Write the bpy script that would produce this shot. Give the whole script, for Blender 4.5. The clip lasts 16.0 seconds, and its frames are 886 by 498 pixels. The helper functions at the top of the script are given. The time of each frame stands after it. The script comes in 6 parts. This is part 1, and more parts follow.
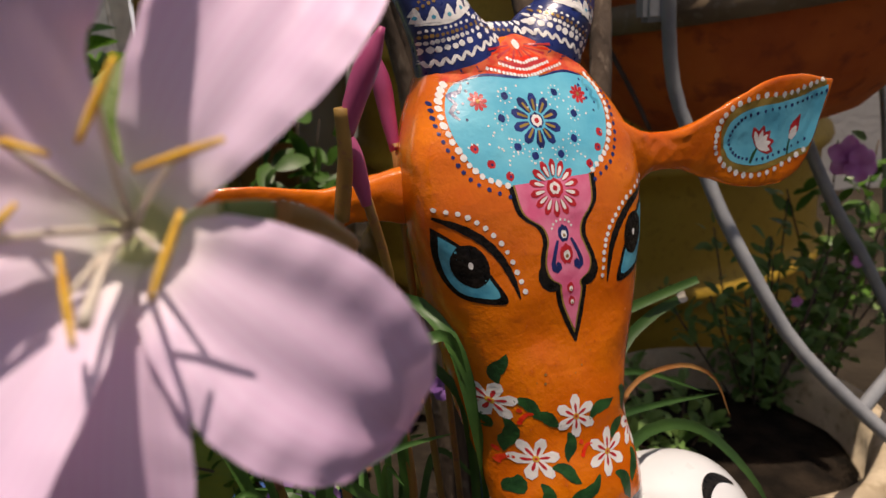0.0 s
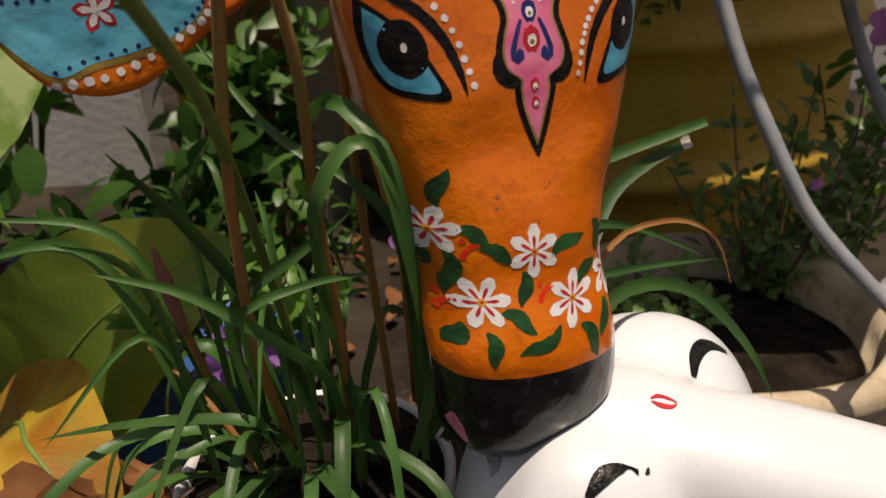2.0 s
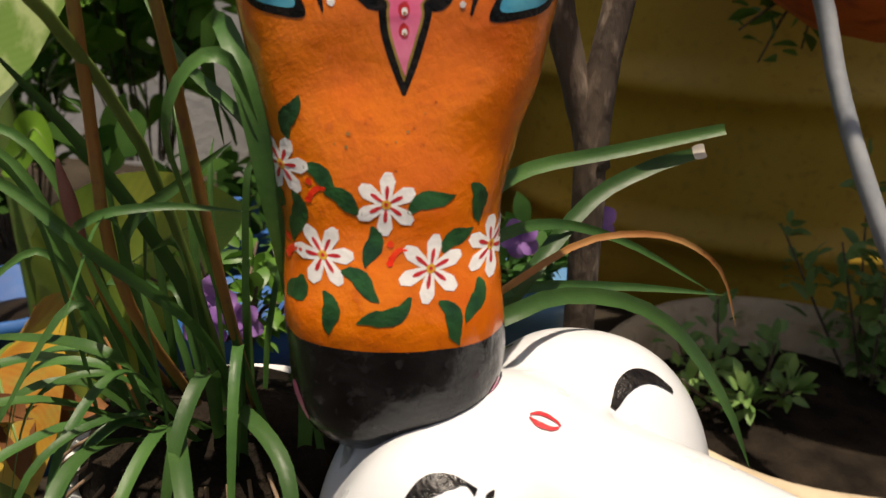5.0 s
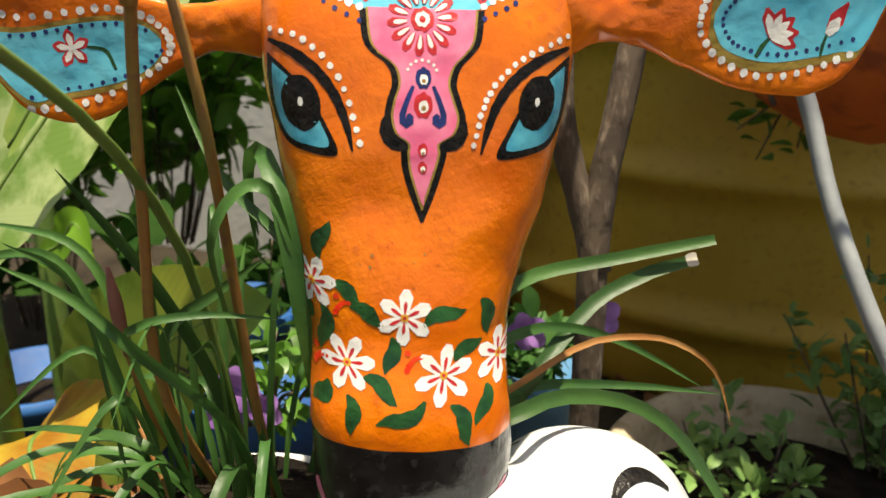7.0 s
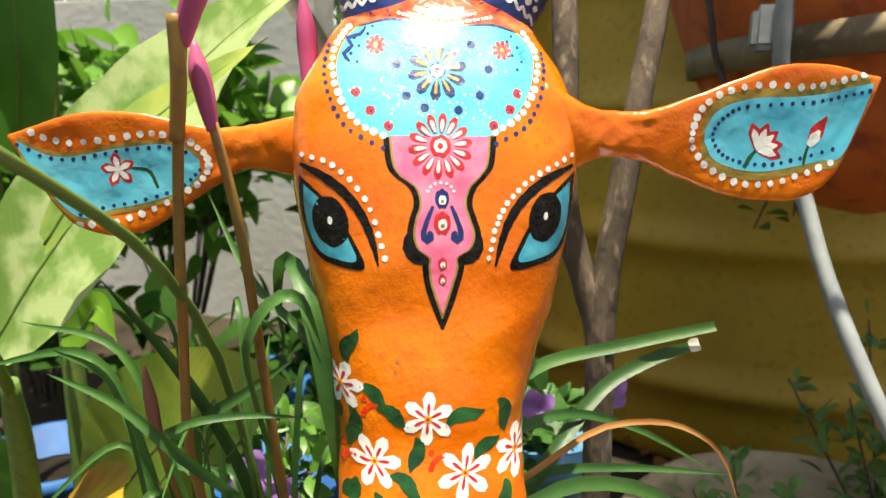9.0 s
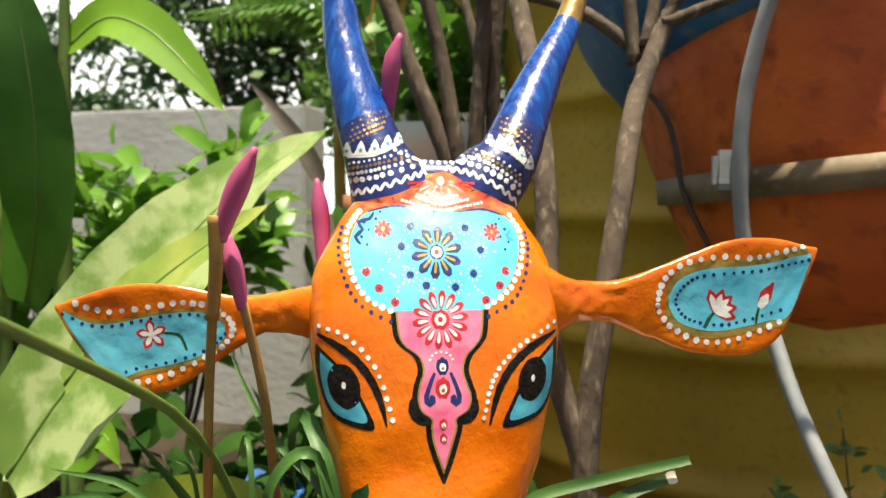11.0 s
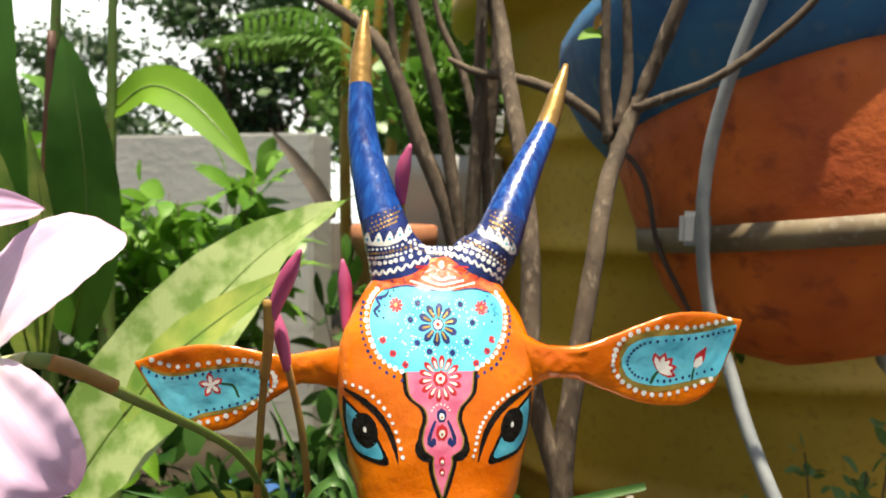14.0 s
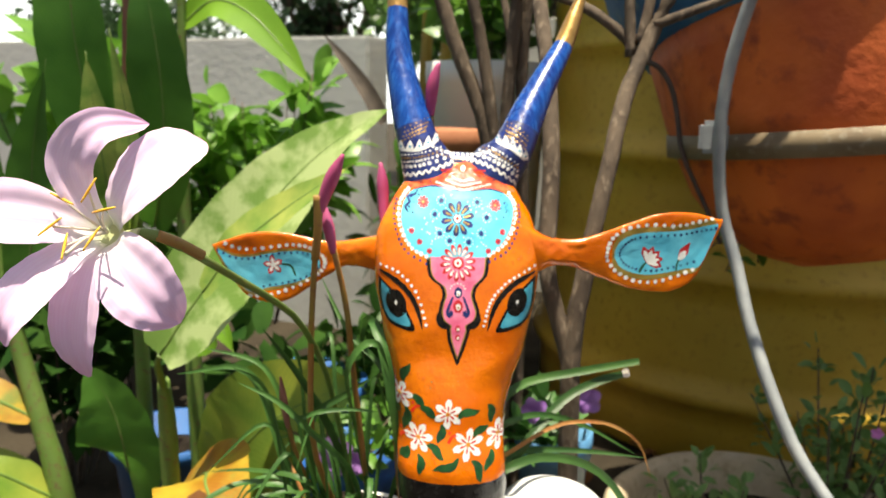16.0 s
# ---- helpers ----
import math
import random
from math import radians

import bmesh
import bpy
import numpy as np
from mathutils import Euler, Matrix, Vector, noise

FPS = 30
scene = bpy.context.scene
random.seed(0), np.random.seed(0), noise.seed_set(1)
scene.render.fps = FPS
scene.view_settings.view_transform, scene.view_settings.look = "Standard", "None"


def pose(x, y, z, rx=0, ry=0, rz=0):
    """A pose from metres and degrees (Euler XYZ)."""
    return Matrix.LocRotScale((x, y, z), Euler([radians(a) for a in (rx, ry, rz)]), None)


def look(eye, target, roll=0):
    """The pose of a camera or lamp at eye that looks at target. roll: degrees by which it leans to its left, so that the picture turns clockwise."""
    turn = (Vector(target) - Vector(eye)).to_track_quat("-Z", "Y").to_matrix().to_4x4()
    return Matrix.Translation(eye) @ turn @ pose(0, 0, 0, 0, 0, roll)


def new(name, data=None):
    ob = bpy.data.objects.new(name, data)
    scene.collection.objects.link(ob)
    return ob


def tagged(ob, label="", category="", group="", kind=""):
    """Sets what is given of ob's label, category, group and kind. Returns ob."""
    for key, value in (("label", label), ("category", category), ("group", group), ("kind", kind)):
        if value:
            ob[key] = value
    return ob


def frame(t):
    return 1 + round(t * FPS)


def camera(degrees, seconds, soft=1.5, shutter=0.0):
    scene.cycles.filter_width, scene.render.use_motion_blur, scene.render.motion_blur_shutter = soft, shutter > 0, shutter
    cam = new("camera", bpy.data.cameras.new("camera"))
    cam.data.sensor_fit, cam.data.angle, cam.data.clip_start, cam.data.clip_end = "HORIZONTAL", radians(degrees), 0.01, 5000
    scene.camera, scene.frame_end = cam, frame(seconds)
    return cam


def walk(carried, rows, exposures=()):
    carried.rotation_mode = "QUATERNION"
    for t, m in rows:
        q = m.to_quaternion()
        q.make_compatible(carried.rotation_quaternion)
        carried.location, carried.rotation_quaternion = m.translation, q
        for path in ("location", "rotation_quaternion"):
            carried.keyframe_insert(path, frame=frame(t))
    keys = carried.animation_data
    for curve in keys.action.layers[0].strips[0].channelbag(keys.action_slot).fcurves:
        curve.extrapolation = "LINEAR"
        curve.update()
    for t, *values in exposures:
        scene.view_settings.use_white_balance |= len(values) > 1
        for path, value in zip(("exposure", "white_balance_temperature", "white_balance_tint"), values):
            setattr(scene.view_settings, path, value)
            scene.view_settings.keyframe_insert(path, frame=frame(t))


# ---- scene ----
cam = camera(61.7, 16.0)
METRES, EYE, TILT, LEAN, TURN = 0.65, 0.6, -17.0, 4.0, 0.0
ROWS = [
    (0.0, 0.0, 0.0, 0.0, 0.0, 0.0, -0.0),
    (0.5, 0.0048, 0.0215, -0.0125, -0.52, -0.59, -0.34),
    (1.0, 0.0119, 0.0709, -0.041, -1.0, -2.25, -1.08),
    (1.5, 0.0391, 0.1111, -0.0614, -0.5, -4.97, -1.65),
    (2.0, 0.0594, 0.1329, -0.0756, 1.18, -7.68, -1.97),
    (2.5, 0.0883, 0.1608, -0.082, 2.16, -9.21, -2.78),
    (3.0, 0.1415, 0.1861, -0.0897, 5.91, -8.34, -5.08),
    (5.5, 0.2574, 0.2198, -0.1207, 14.95, -4.46, -10.04),
    (6.0, 0.2602, 0.2005, -0.1113, 15.22, -2.72, -10.25),
    (6.5, 0.259, 0.1799, -0.1009, 15.46, -1.3, -10.53),
    (7.0, 0.2587, 0.166, -0.0932, 15.4, 0.03, -10.27),
    (7.5, 0.2599, 0.1611, -0.0887, 15.38, 0.85, -10.03),
    (8.0, 0.2605, 0.1521, -0.0827, 15.66, 1.44, -9.57),
    (8.5, 0.2613, 0.1369, -0.0733, 15.72, 2.64, -9.59),
    (9.0, 0.2541, 0.1186, -0.0604, 15.66, 4.26, -9.32),
    (9.5, 0.2506, 0.1033, -0.0486, 15.34, 5.98, -9.19),
    (12.0, 0.268, -0.0281, 0.0138, 14.24, 13.87, -7.86),
    (12.5, 0.2718, -0.0528, 0.0236, 14.23, 14.53, -7.58),
    (13.0, 0.272, -0.0833, 0.0273, 14.04, 14.71, -7.88),
    (13.5, 0.284, -0.1223, 0.0279, 14.34, 14.07, -8.44),
    (14.0, 0.3001, -0.1543, 0.0232, 14.48, 11.96, -9.1),
    (14.5, 0.3146, -0.1816, 0.0198, 14.48, 9.6, -9.56),
    (15.0, 0.3403, -0.2077, 0.0155, 15.81, 7.03, -9.84),
    (15.5, 0.3799, -0.2335, 0.0082, 17.58, 4.42, -10.07),
    (16.0, 0.3936, -0.2885, 0.0054, 19.0, 3.64, -10.68),
]
walk(cam, [(t, pose(0, 0, EYE, TILT, LEAN, TURN) @ pose(METRES * x, METRES * y, METRES * z, 90 + pitch, roll, yaw)) for t, x, y, z, yaw, pitch, roll in ROWS], [(0.0, -0.36, 7600, 22), (1.5, -0.29, 7600, 20), (3.0, -0.08, 7600, 18), (5.5, 0.18, 7700, 14), (7.0, 0.72, 7800, 6), (9.0, 1.1, 7600, 2), (12.5, 0.85, 7800, 5), (16.0, 0.9, 7600, 5)])
SUN_DIR = Vector((0.055, -0.105, 0.985)).normalized()
cam.data.dof.use_dof = True
cam.data.dof.focus_distance = 0.39
cam.data.dof.aperture_fstop = 12.5

# ---- world and sun ----
world = bpy.data.worlds.new("sky")
scene.world = world
world.use_nodes = True
wn = world.node_tree.nodes
sky = wn.new("ShaderNodeTexSky")
sky.sky_type = "NISHITA"
sky.sun_disc = False
sky.sun_elevation = math.asin(SUN_DIR.z)
sky.sun_rotation = math.atan2(SUN_DIR.x, SUN_DIR.y)
sky.air_density, sky.dust_density = 1.0, 3.0
wn["Background"].inputs["Strength"].default_value = 0.07
world.node_tree.links.new(sky.outputs[0], wn["Background"].inputs["Color"])
sun = new("sun", bpy.data.lights.new("sun", "SUN"))
sun.data.energy, sun.data.angle, sun.data.color = 5.0, radians(0.6), (1.0, 0.95, 0.87)
sun.matrix_world = look(SUN_DIR * 10, (0, 0, 0))

# ---- materials ----
def mat(name, c1, c2, scale=20.0, rough=0.5, bump=0.2, fine=120.0, metal=0.0, trans=0.0, stretch=(1, 1, 1), coat=0.0, depth=0.001, c3=None, vein=None, vary=0.0, sharp=(0.35, 0.65)):
    m = bpy.data.materials.new(name)
    m.use_nodes = True
    n, l = m.node_tree.nodes, m.node_tree.links
    p = n["Principled BSDF"]
    tc = n.new("ShaderNodeTexCoord")
    mp = n.new("ShaderNodeMapping")
    mp.inputs["Scale"].default_value = stretch
    l.new(tc.outputs["Object"], mp.inputs["Vector"])
    a = n.new("ShaderNodeTexNoise")
    a.inputs["Scale"].default_value, a.inputs["Detail"].default_value = scale, 5
    l.new(mp.outputs[0], a.inputs["Vector"])
    b = n.new("ShaderNodeTexNoise")
    b.inputs["Scale"].default_value, b.inputs["Detail"].default_value = fine, 4
    l.new(mp.outputs[0], b.inputs["Vector"])
    r = n.new("ShaderNodeValToRGB")
    r.color_ramp.elements[0].position, r.color_ramp.elements[1].position = sharp
    r.color_ramp.elements[0].color, r.color_ramp.elements[1].color = (*c1, 1), (*c2, 1)
    l.new(a.outputs["Fac"], r.inputs[0])
    col = r.outputs[0]
    if c3:
        r2 = n.new("ShaderNodeValToRGB")
        r2.color_ramp.elements[0].position, r2.color_ramp.elements[1].position = 0.55, 0.72
        r2.color_ramp.elements[0].color, r2.color_ramp.elements[1].color = (0, 0, 0, 1), (1, 1, 1, 1)
        l.new(b.outputs["Fac"], r2.inputs[0])
        mx = n.new("ShaderNodeMix")
        mx.data_type = "RGBA"
        l.new(r2.outputs[0], mx.inputs["Factor"]), l.new(col, mx.inputs["A"])
        mx.inputs["B"].default_value = (*c3, 1)
        col = mx.outputs["Result"]
    if vein:
        uv = n.new("ShaderNodeUVMap")
        mv = n.new("ShaderNodeMapping")
        mv.inputs["Scale"].default_value = vein[1]
        mv.inputs["Rotation"].default_value = (0, 0, vein[2])
        l.new(uv.outputs[0], mv.inputs["Vector"])
        w = n.new("ShaderNodeTexWave")
        w.inputs["Scale"].default_value, w.inputs["Distortion"].default_value = 1.0, 1.2
        w.inputs["Detail"].default_value = 3
        l.new(mv.outputs[0], w.inputs["Vector"])
        mx = n.new("ShaderNodeMix")
        mx.data_type = "RGBA"
        mf = n.new("ShaderNodeMath")
        mf.operation = "MULTIPLY"
        mf.inputs[1].default_value = vein[3]
        l.new(w.outputs["Fac"], mf.inputs[0])
        l.new(mf.outputs[0], mx.inputs["Factor"]), l.new(col, mx.inputs["A"])
        mx.inputs["B"].default_value = (*vein[0], 1)
        col = mx.outputs["Result"]
    if vary:
        oi = n.new("ShaderNodeObjectInfo")
        hs = n.new("ShaderNodeHueSaturation")
        mr = n.new("ShaderNodeMapRange")
        mr.inputs["To Min"].default_value, mr.inputs["To Max"].default_value = 1 - vary, 1 + vary
        l.new(oi.outputs["Random"], mr.inputs["Value"]), l.new(mr.outputs[0], hs.inputs["Value"])
        l.new(col, hs.inputs["Color"])
        col = hs.outputs[0]
    l.new(col, p.inputs["Base Color"])
    rr = n.new("ShaderNodeMapRange")
    rr.inputs["To Min"].default_value, rr.inputs["To Max"].default_value = max(0.03, rough - 0.12), min(1, rough + 0.15)
    l.new(b.outputs["Fac"], rr.inputs["Value"]), l.new(rr.outputs[0], p.inputs["Roughness"])
    p.inputs["Metallic"].default_value = metal
    p.inputs["Specular IOR Level"].default_value = 0.08 if name in ("soil", "terrace_ground", "brown_litter", "shade_toned_leaf") else 0.22 if name.startswith("black") or name in ("coral_paint", "sky_blue_paint", "white_paint", "scarlet_paint") else 0.5
    p.inputs["Coat Weight"].default_value = coat
    p.inputs["Coat Roughness"].default_value = 0.12
    bp = n.new("ShaderNodeBump")
    bp.inputs["Strength"].default_value, bp.inputs["Distance"].default_value = bump, depth
    l.new(b.outputs["Fac"], bp.inputs["Height"]), l.new(bp.outputs[0], p.inputs["Normal"])
    if trans:
        t = n.new("ShaderNodeBsdfTranslucent")
        l.new(col, t.inputs["Color"])
        ms = n.new("ShaderNodeMixShader")
        ms.inputs[0].default_value = trans
        l.new(p.outputs[0], ms.inputs[1]), l.new(t.outputs[0], ms.inputs[2])
        l.new(ms.outputs[0], n["Material Output"].inputs["Surface"])
    return m

ORANGE = mat("orange_paint", (0.64, 0.098, 0.0015), (0.87, 0.208, 0.004), 24, 0.20, 0.6, 210, coat=0.5, depth=0.0008, c3=(0.70, 0.135, 0.003), sharp=(0.28, 0.66))

def brushed(m, angle, strength, count):
    """Adds long fine brush marks to a paint's relief and gloss."""
    n, l = m.node_tree.nodes, m.node_tree.links
    p = n["Principled BSDF"]
    old = p.inputs["Normal"].links[0].from_node
    tc, mp, nz, bp = n.new("ShaderNodeTexCoord"), n.new("ShaderNodeMapping"), n.new("ShaderNodeTexNoise"), n.new("ShaderNodeBump")
    mp.vector_type = "TEXTURE"
    mp.inputs["Rotation"].default_value = (0.0, angle, 0.0)
    mp.inputs["Scale"].default_value = (1 / 70, 1 / 70, 1 / count)
    nz.inputs["Scale"].default_value, nz.inputs["Detail"].default_value, nz.inputs["Distortion"].default_value = 3.0, 3.0, 0.6
    bp.inputs["Strength"].default_value, bp.inputs["Distance"].default_value = strength, 0.0009
    l.new(tc.outputs["Object"], mp.inputs[0]), l.new(mp.outputs[0], nz.inputs["Vector"]), l.new(nz.outputs["Fac"], bp.inputs["Height"])
    l.new(old.outputs[0], bp.inputs["Normal"]), l.new(bp.outputs[0], p.inputs["Normal"])

brushed(ORANGE, -0.45, 0.15, 420)
brushed(ORANGE, 0.9, 0.13, 380)
brushed(ORANGE, 2.1, 0.12, 220)
BLACK = mat("black_gloss_paint", (0.004, 0.004, 0.005), (0.016, 0.015, 0.016), 60, 0.20, 0.6, 170, coat=0.35, depth=0.0010, c3=(0.035, 0.035, 0.036))
brushed(BLACK, 1.2, 0.35, 200)
OUTLINE = mat("black_line_paint", (0.004, 0.004, 0.004), (0.016, 0.013, 0.011), 200, 0.28, 0.6, 420)
SKYBLUE = mat("sky_blue_paint", (0.085, 0.49, 0.68), (0.15, 0.60, 0.76), 45, 0.36, 0.4, 300, coat=0.04, depth=0.0005)
EYEBLUE = mat("teal_paint", (0.03, 0.30, 0.46), (0.09, 0.44, 0.56), 90, 0.3, 0.3, 300, coat=0.3, depth=0.0005)
PINK = mat("pink_paint", (0.78, 0.13, 0.27), (0.85, 0.24, 0.38), 90, 0.34, 0.3, 300, coat=0.2, depth=0.0005)
CORAL = mat("coral_paint", (0.70, 0.06, 0.035), (0.80, 0.19, 0.07), 160, 0.75, 0.4, 300, coat=0.0, depth=0.0005)
RED = mat("red_paint", (0.45, 0.012, 0.02), (0.62, 0.03, 0.035), 150, 0.35, 0.3, 400)
WHITE = mat("white_paint", (0.78, 0.77, 0.74), (0.86, 0.85, 0.82), 150, 0.38, 0.3, 400)
NAVY = mat("navy_paint", (0.008, 0.016, 0.09), (0.015, 0.035, 0.20), 80, 0.3, 0.3, 300, coat=0.3)
HORNBLUE = mat("horn_blue_paint", (0.002, 0.030, 0.20), (0.004, 0.075, 0.36), 45, 0.26, 0.5, 90, coat=0.1, stretch=(2.6, 2.6, 0.3), depth=0.0014, c3=(0.012, 0.12, 0.46))
GOLD = mat("gold_paint", (0.30, 0.165, 0.045), (0.48, 0.29, 0.095), 70, 0.38, 0.6, 200, metal=0.5, depth=0.0009)
OLIVE = mat("olive_gold_paint", (0.30, 0.20, 0.035), (0.42, 0.28, 0.06), 120, 0.4, 0.4, 260, metal=0.2)
SUNPAINT = mat("yellow_paint", (0.62, 0.30, 0.02), (0.75, 0.45, 0.04), 150, 0.4, 0.3, 400)
LEAFPAINT = mat("dark_green_paint", (0.005, 0.042, 0.012), (0.016, 0.095, 0.022), 120, 0.33, 0.5, 350, coat=0.2)
SCARLET = mat("scarlet_paint", (0.80, 0.03, 0.01), (0.86, 0.07, 0.02), 150, 0.35, 0.3, 400)
GRASS = mat("lily_leaf", (0.024, 0.082, 0.018), (0.060, 0.150, 0.030), 22, 0.46, 0.25, 300, trans=0.25, vein=((0.10, 0.24, 0.05), (9, 0.2, 1), 0, 0.25), vary=0.28)
STALKM = mat("lily_stalk", (0.42, 0.17, 0.04), (0.30, 0.20, 0.05), 14, 0.45, 0.2, 200, trans=0.1, c3=(0.28, 0.12, 0.06))
STEMG = mat("green_stem", (0.11, 0.20, 0.035), (0.17, 0.27, 0.06), 18, 0.42, 0.2, 200, trans=0.12)
BUDM = mat("bud_skin", (0.46, 0.05, 0.17), (0.62, 0.13, 0.30), 40, 0.45, 0.2, 250, trans=0.2, stretch=(1, 1, 0.25))
DRYBUD = mat("dry_bud_skin", (0.30, 0.10, 0.06), (0.38, 0.16, 0.12), 60, 0.55, 0.3, 250, trans=0.15, stretch=(1, 1, 0.25))
RUSTM = mat("dry_leaf", (0.34, 0.13, 0.03), (0.42, 0.22, 0.07), 30, 0.6, 0.3, 200, trans=0.2)
PETAL = mat("lily_petal", (0.93, 0.68, 0.84), (0.95, 0.82, 0.91), 30, 0.5, 0.2, 400, trans=0.18, vein=((0.80, 0.42, 0.64), (4.5, 0.25, 1), 0, 0.38), depth=0.0004)

def petal_paint(m):
    """White throat, pale pink blade, deeper tip and fine lengthwise veins."""
    n, l = m.node_tree.nodes, m.node_tree.links
    uv, sp, rp, mx = n.new("ShaderNodeUVMap"), n.new("ShaderNodeSeparateXYZ"), n.new("ShaderNodeValToRGB"), n.new("ShaderNodeMix")
    l.new(uv.outputs[0], sp.inputs[0]), l.new(sp.outputs["Y"], rp.inputs[0])
    e = rp.color_ramp.elements
    e[0].position, e[0].color = 0.0, (0.62, 0.70, 0.34, 1)
    e[1].position, e[1].color = 1.0, (0.88, 0.50, 0.74, 1)
    for pos, c in ((0.12, (0.93, 0.91, 0.87, 1)), (0.32, (0.94, 0.75, 0.95, 1)), (0.8, (0.93, 0.64, 0.92, 1))):
        k = e.new(pos)
        k.color = c
    wave, mp = n.new("ShaderNodeTexWave"), n.new("ShaderNodeMapping")
    mp.inputs["Scale"].default_value = (2.3, 0.12, 1)
    wave.inputs["Scale"].default_value, wave.inputs["Distortion"].default_value, wave.inputs["Detail"].default_value, wave.inputs["Detail Scale"].default_value = 1.0, 2.2, 4.0, 2.5
    l.new(uv.outputs[0], mp.inputs[0]), l.new(mp.outputs[0], wave.inputs["Vector"])
    mul = n.new("ShaderNodeMath")
    mul.operation, mul.inputs[1].default_value = "MULTIPLY", 0.13
    l.new(wave.outputs["Fac"], mul.inputs[0])
    mx.data_type, mx.blend_type = "RGBA", "MULTIPLY"
    mx.inputs["B"].default_value = (0.90, 0.62, 0.80, 1)
    l.new(mul.outputs[0], mx.inputs["Factor"]), l.new(rp.outputs[0], mx.inputs["A"])
    l.new(mx.outputs["Result"], n["Principled BSDF"].inputs["Base Color"])
    l.new(mx.outputs["Result"], n["Translucent BSDF"].inputs["Color"])

petal_paint(PETAL)
MOTTLED = mat("mottled_leaf", (0.14, 0.29, 0.045), (0.44, 0.50, 0.12), 22, 0.42, 0.3, 160, trans=0.3, vein=((0.36, 0.46, 0.12), (3, 40, 1), 0.5, 0.15))
THROAT = mat("lily_throat", (0.55, 0.62, 0.22), (0.80, 0.80, 0.62), 60, 0.5, 0.1, 200, trans=0.3)
ANTHER = mat("anther", (0.80, 0.42, 0.03), (0.88, 0.55, 0.06), 200, 0.7, 0.4, 900)
FILAMENT = mat("filament", (0.80, 0.72, 0.60), (0.85, 0.80, 0.70), 100, 0.5, 0.1, 300, trans=0.3)
CANNA = mat("canna_leaf", (0.05, 0.17, 0.02), (0.11, 0.29, 0.04), 8, 0.36, 0.3, 160, trans=0.45, vein=((0.13, 0.27, 0.06), (3, 40, 1), 0.5, 0.2), vary=0.25)
# Darker noise patches paint the dappled shadow of other leaves into the colour.
PALELEAF = mat("shadow_patched_leaf", (0.20, 0.35, 0.07), (0.50, 0.62, 0.27), 24, 0.42, 0.3, 60, trans=0.3, vein=((0.34, 0.48, 0.18), (3, 40, 1), 0.5, 0.10), sharp=(0.42, 0.55))
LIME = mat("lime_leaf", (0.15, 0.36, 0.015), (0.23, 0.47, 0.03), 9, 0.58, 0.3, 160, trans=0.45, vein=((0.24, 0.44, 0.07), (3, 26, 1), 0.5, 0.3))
YELLOWL = mat("yellowing_leaf", (0.36, 0.14, 0.012), (0.52, 0.36, 0.035), 20, 0.45, 0.3, 30, trans=0.3, vein=((0.46, 0.40, 0.07), (3, 22, 1), 0.5, 0.12), c3=(0.22, 0.26, 0.04))
DRYEDGE = mat("half_yellow_leaf", (0.12, 0.25, 0.03), (0.42, 0.46, 0.07), 9, 0.4, 0.3, 160, trans=0.3, vein=((0.22, 0.34, 0.07), (3, 24, 1), 0.5, 0.3))
CSTALK = mat("canna_stalk", (0.09, 0.17, 0.03), (0.16, 0.25, 0.06), 9, 0.45, 0.3, 120, trans=0.05, c3=(0.16, 0.10, 0.05))
BROWNSTALK = mat("brown_sheath", (0.09, 0.035, 0.025), (0.16, 0.07, 0.04), 14, 0.6, 0.4, 120)
DRYFROND = mat("dry_frond_skin", (0.045, 0.035, 0.028), (0.10, 0.075, 0.055), 20, 0.7, 0.4, 120)
BARK = mat("bark", (0.054, 0.037, 0.025), (0.128, 0.092, 0.063), 30, 0.85, 0.9, 130, stretch=(1, 1, 0.35), depth=0.003, c3=(0.22, 0.17, 0.125))
BUSHL = mat("bush_leaf", (0.055, 0.16, 0.02), (0.13, 0.29, 0.04), 9, 0.4, 0.2, 100, trans=0.3)
# Brighter copy of the bush leaf: sunlight is put into its colour.
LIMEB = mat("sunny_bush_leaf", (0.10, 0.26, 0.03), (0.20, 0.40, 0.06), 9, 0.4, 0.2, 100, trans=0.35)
# Bush leaf for the undergrowth, with its shade put into a darker colour.
UNDERL = mat("shade_toned_leaf", (0.012, 0.045, 0.008), (0.035, 0.085, 0.015), 9, 0.8, 0.2, 100, trans=0.2)
DARKGREEN = mat("dark_bush_leaf", (0.025, 0.085, 0.012), (0.07, 0.17, 0.025), 9, 0.42, 0.2, 100, trans=0.25)
DARKBUSH = mat("grey_green_leaf", (0.10, 0.22, 0.05), (0.22, 0.36, 0.11), 25, 0.5, 0.2, 100, trans=0.2)
TREEL = mat("tree_leaf", (0.018, 0.055, 0.018), (0.055, 0.12, 0.04), 2.5, 0.5, 0.2, 30, trans=0.25)
TREEB = mat("tree_leaf_bright", (0.06, 0.16, 0.02), (0.13, 0.27, 0.05), 2.5, 0.5, 0.2, 30, trans=0.3)
PALMY = mat("palm_cane", (0.34, 0.19, 0.025), (0.42, 0.30, 0.05), 9, 0.5, 0.2, 60)
DRUMY = mat("yellow_plastic", (0.47, 0.285, 0.026), (0.58, 0.375, 0.045), 3.5, 0.5, 0.25, 60, depth=0.001, c3=(0.43, 0.265, 0.03))
POTORANGE = mat("weathered_orange_paint", (0.46, 0.078, 0.012), (0.66, 0.145, 0.022), 9, 0.65, 0.8, 30, depth=0.005, c3=(0.30, 0.055, 0.016))
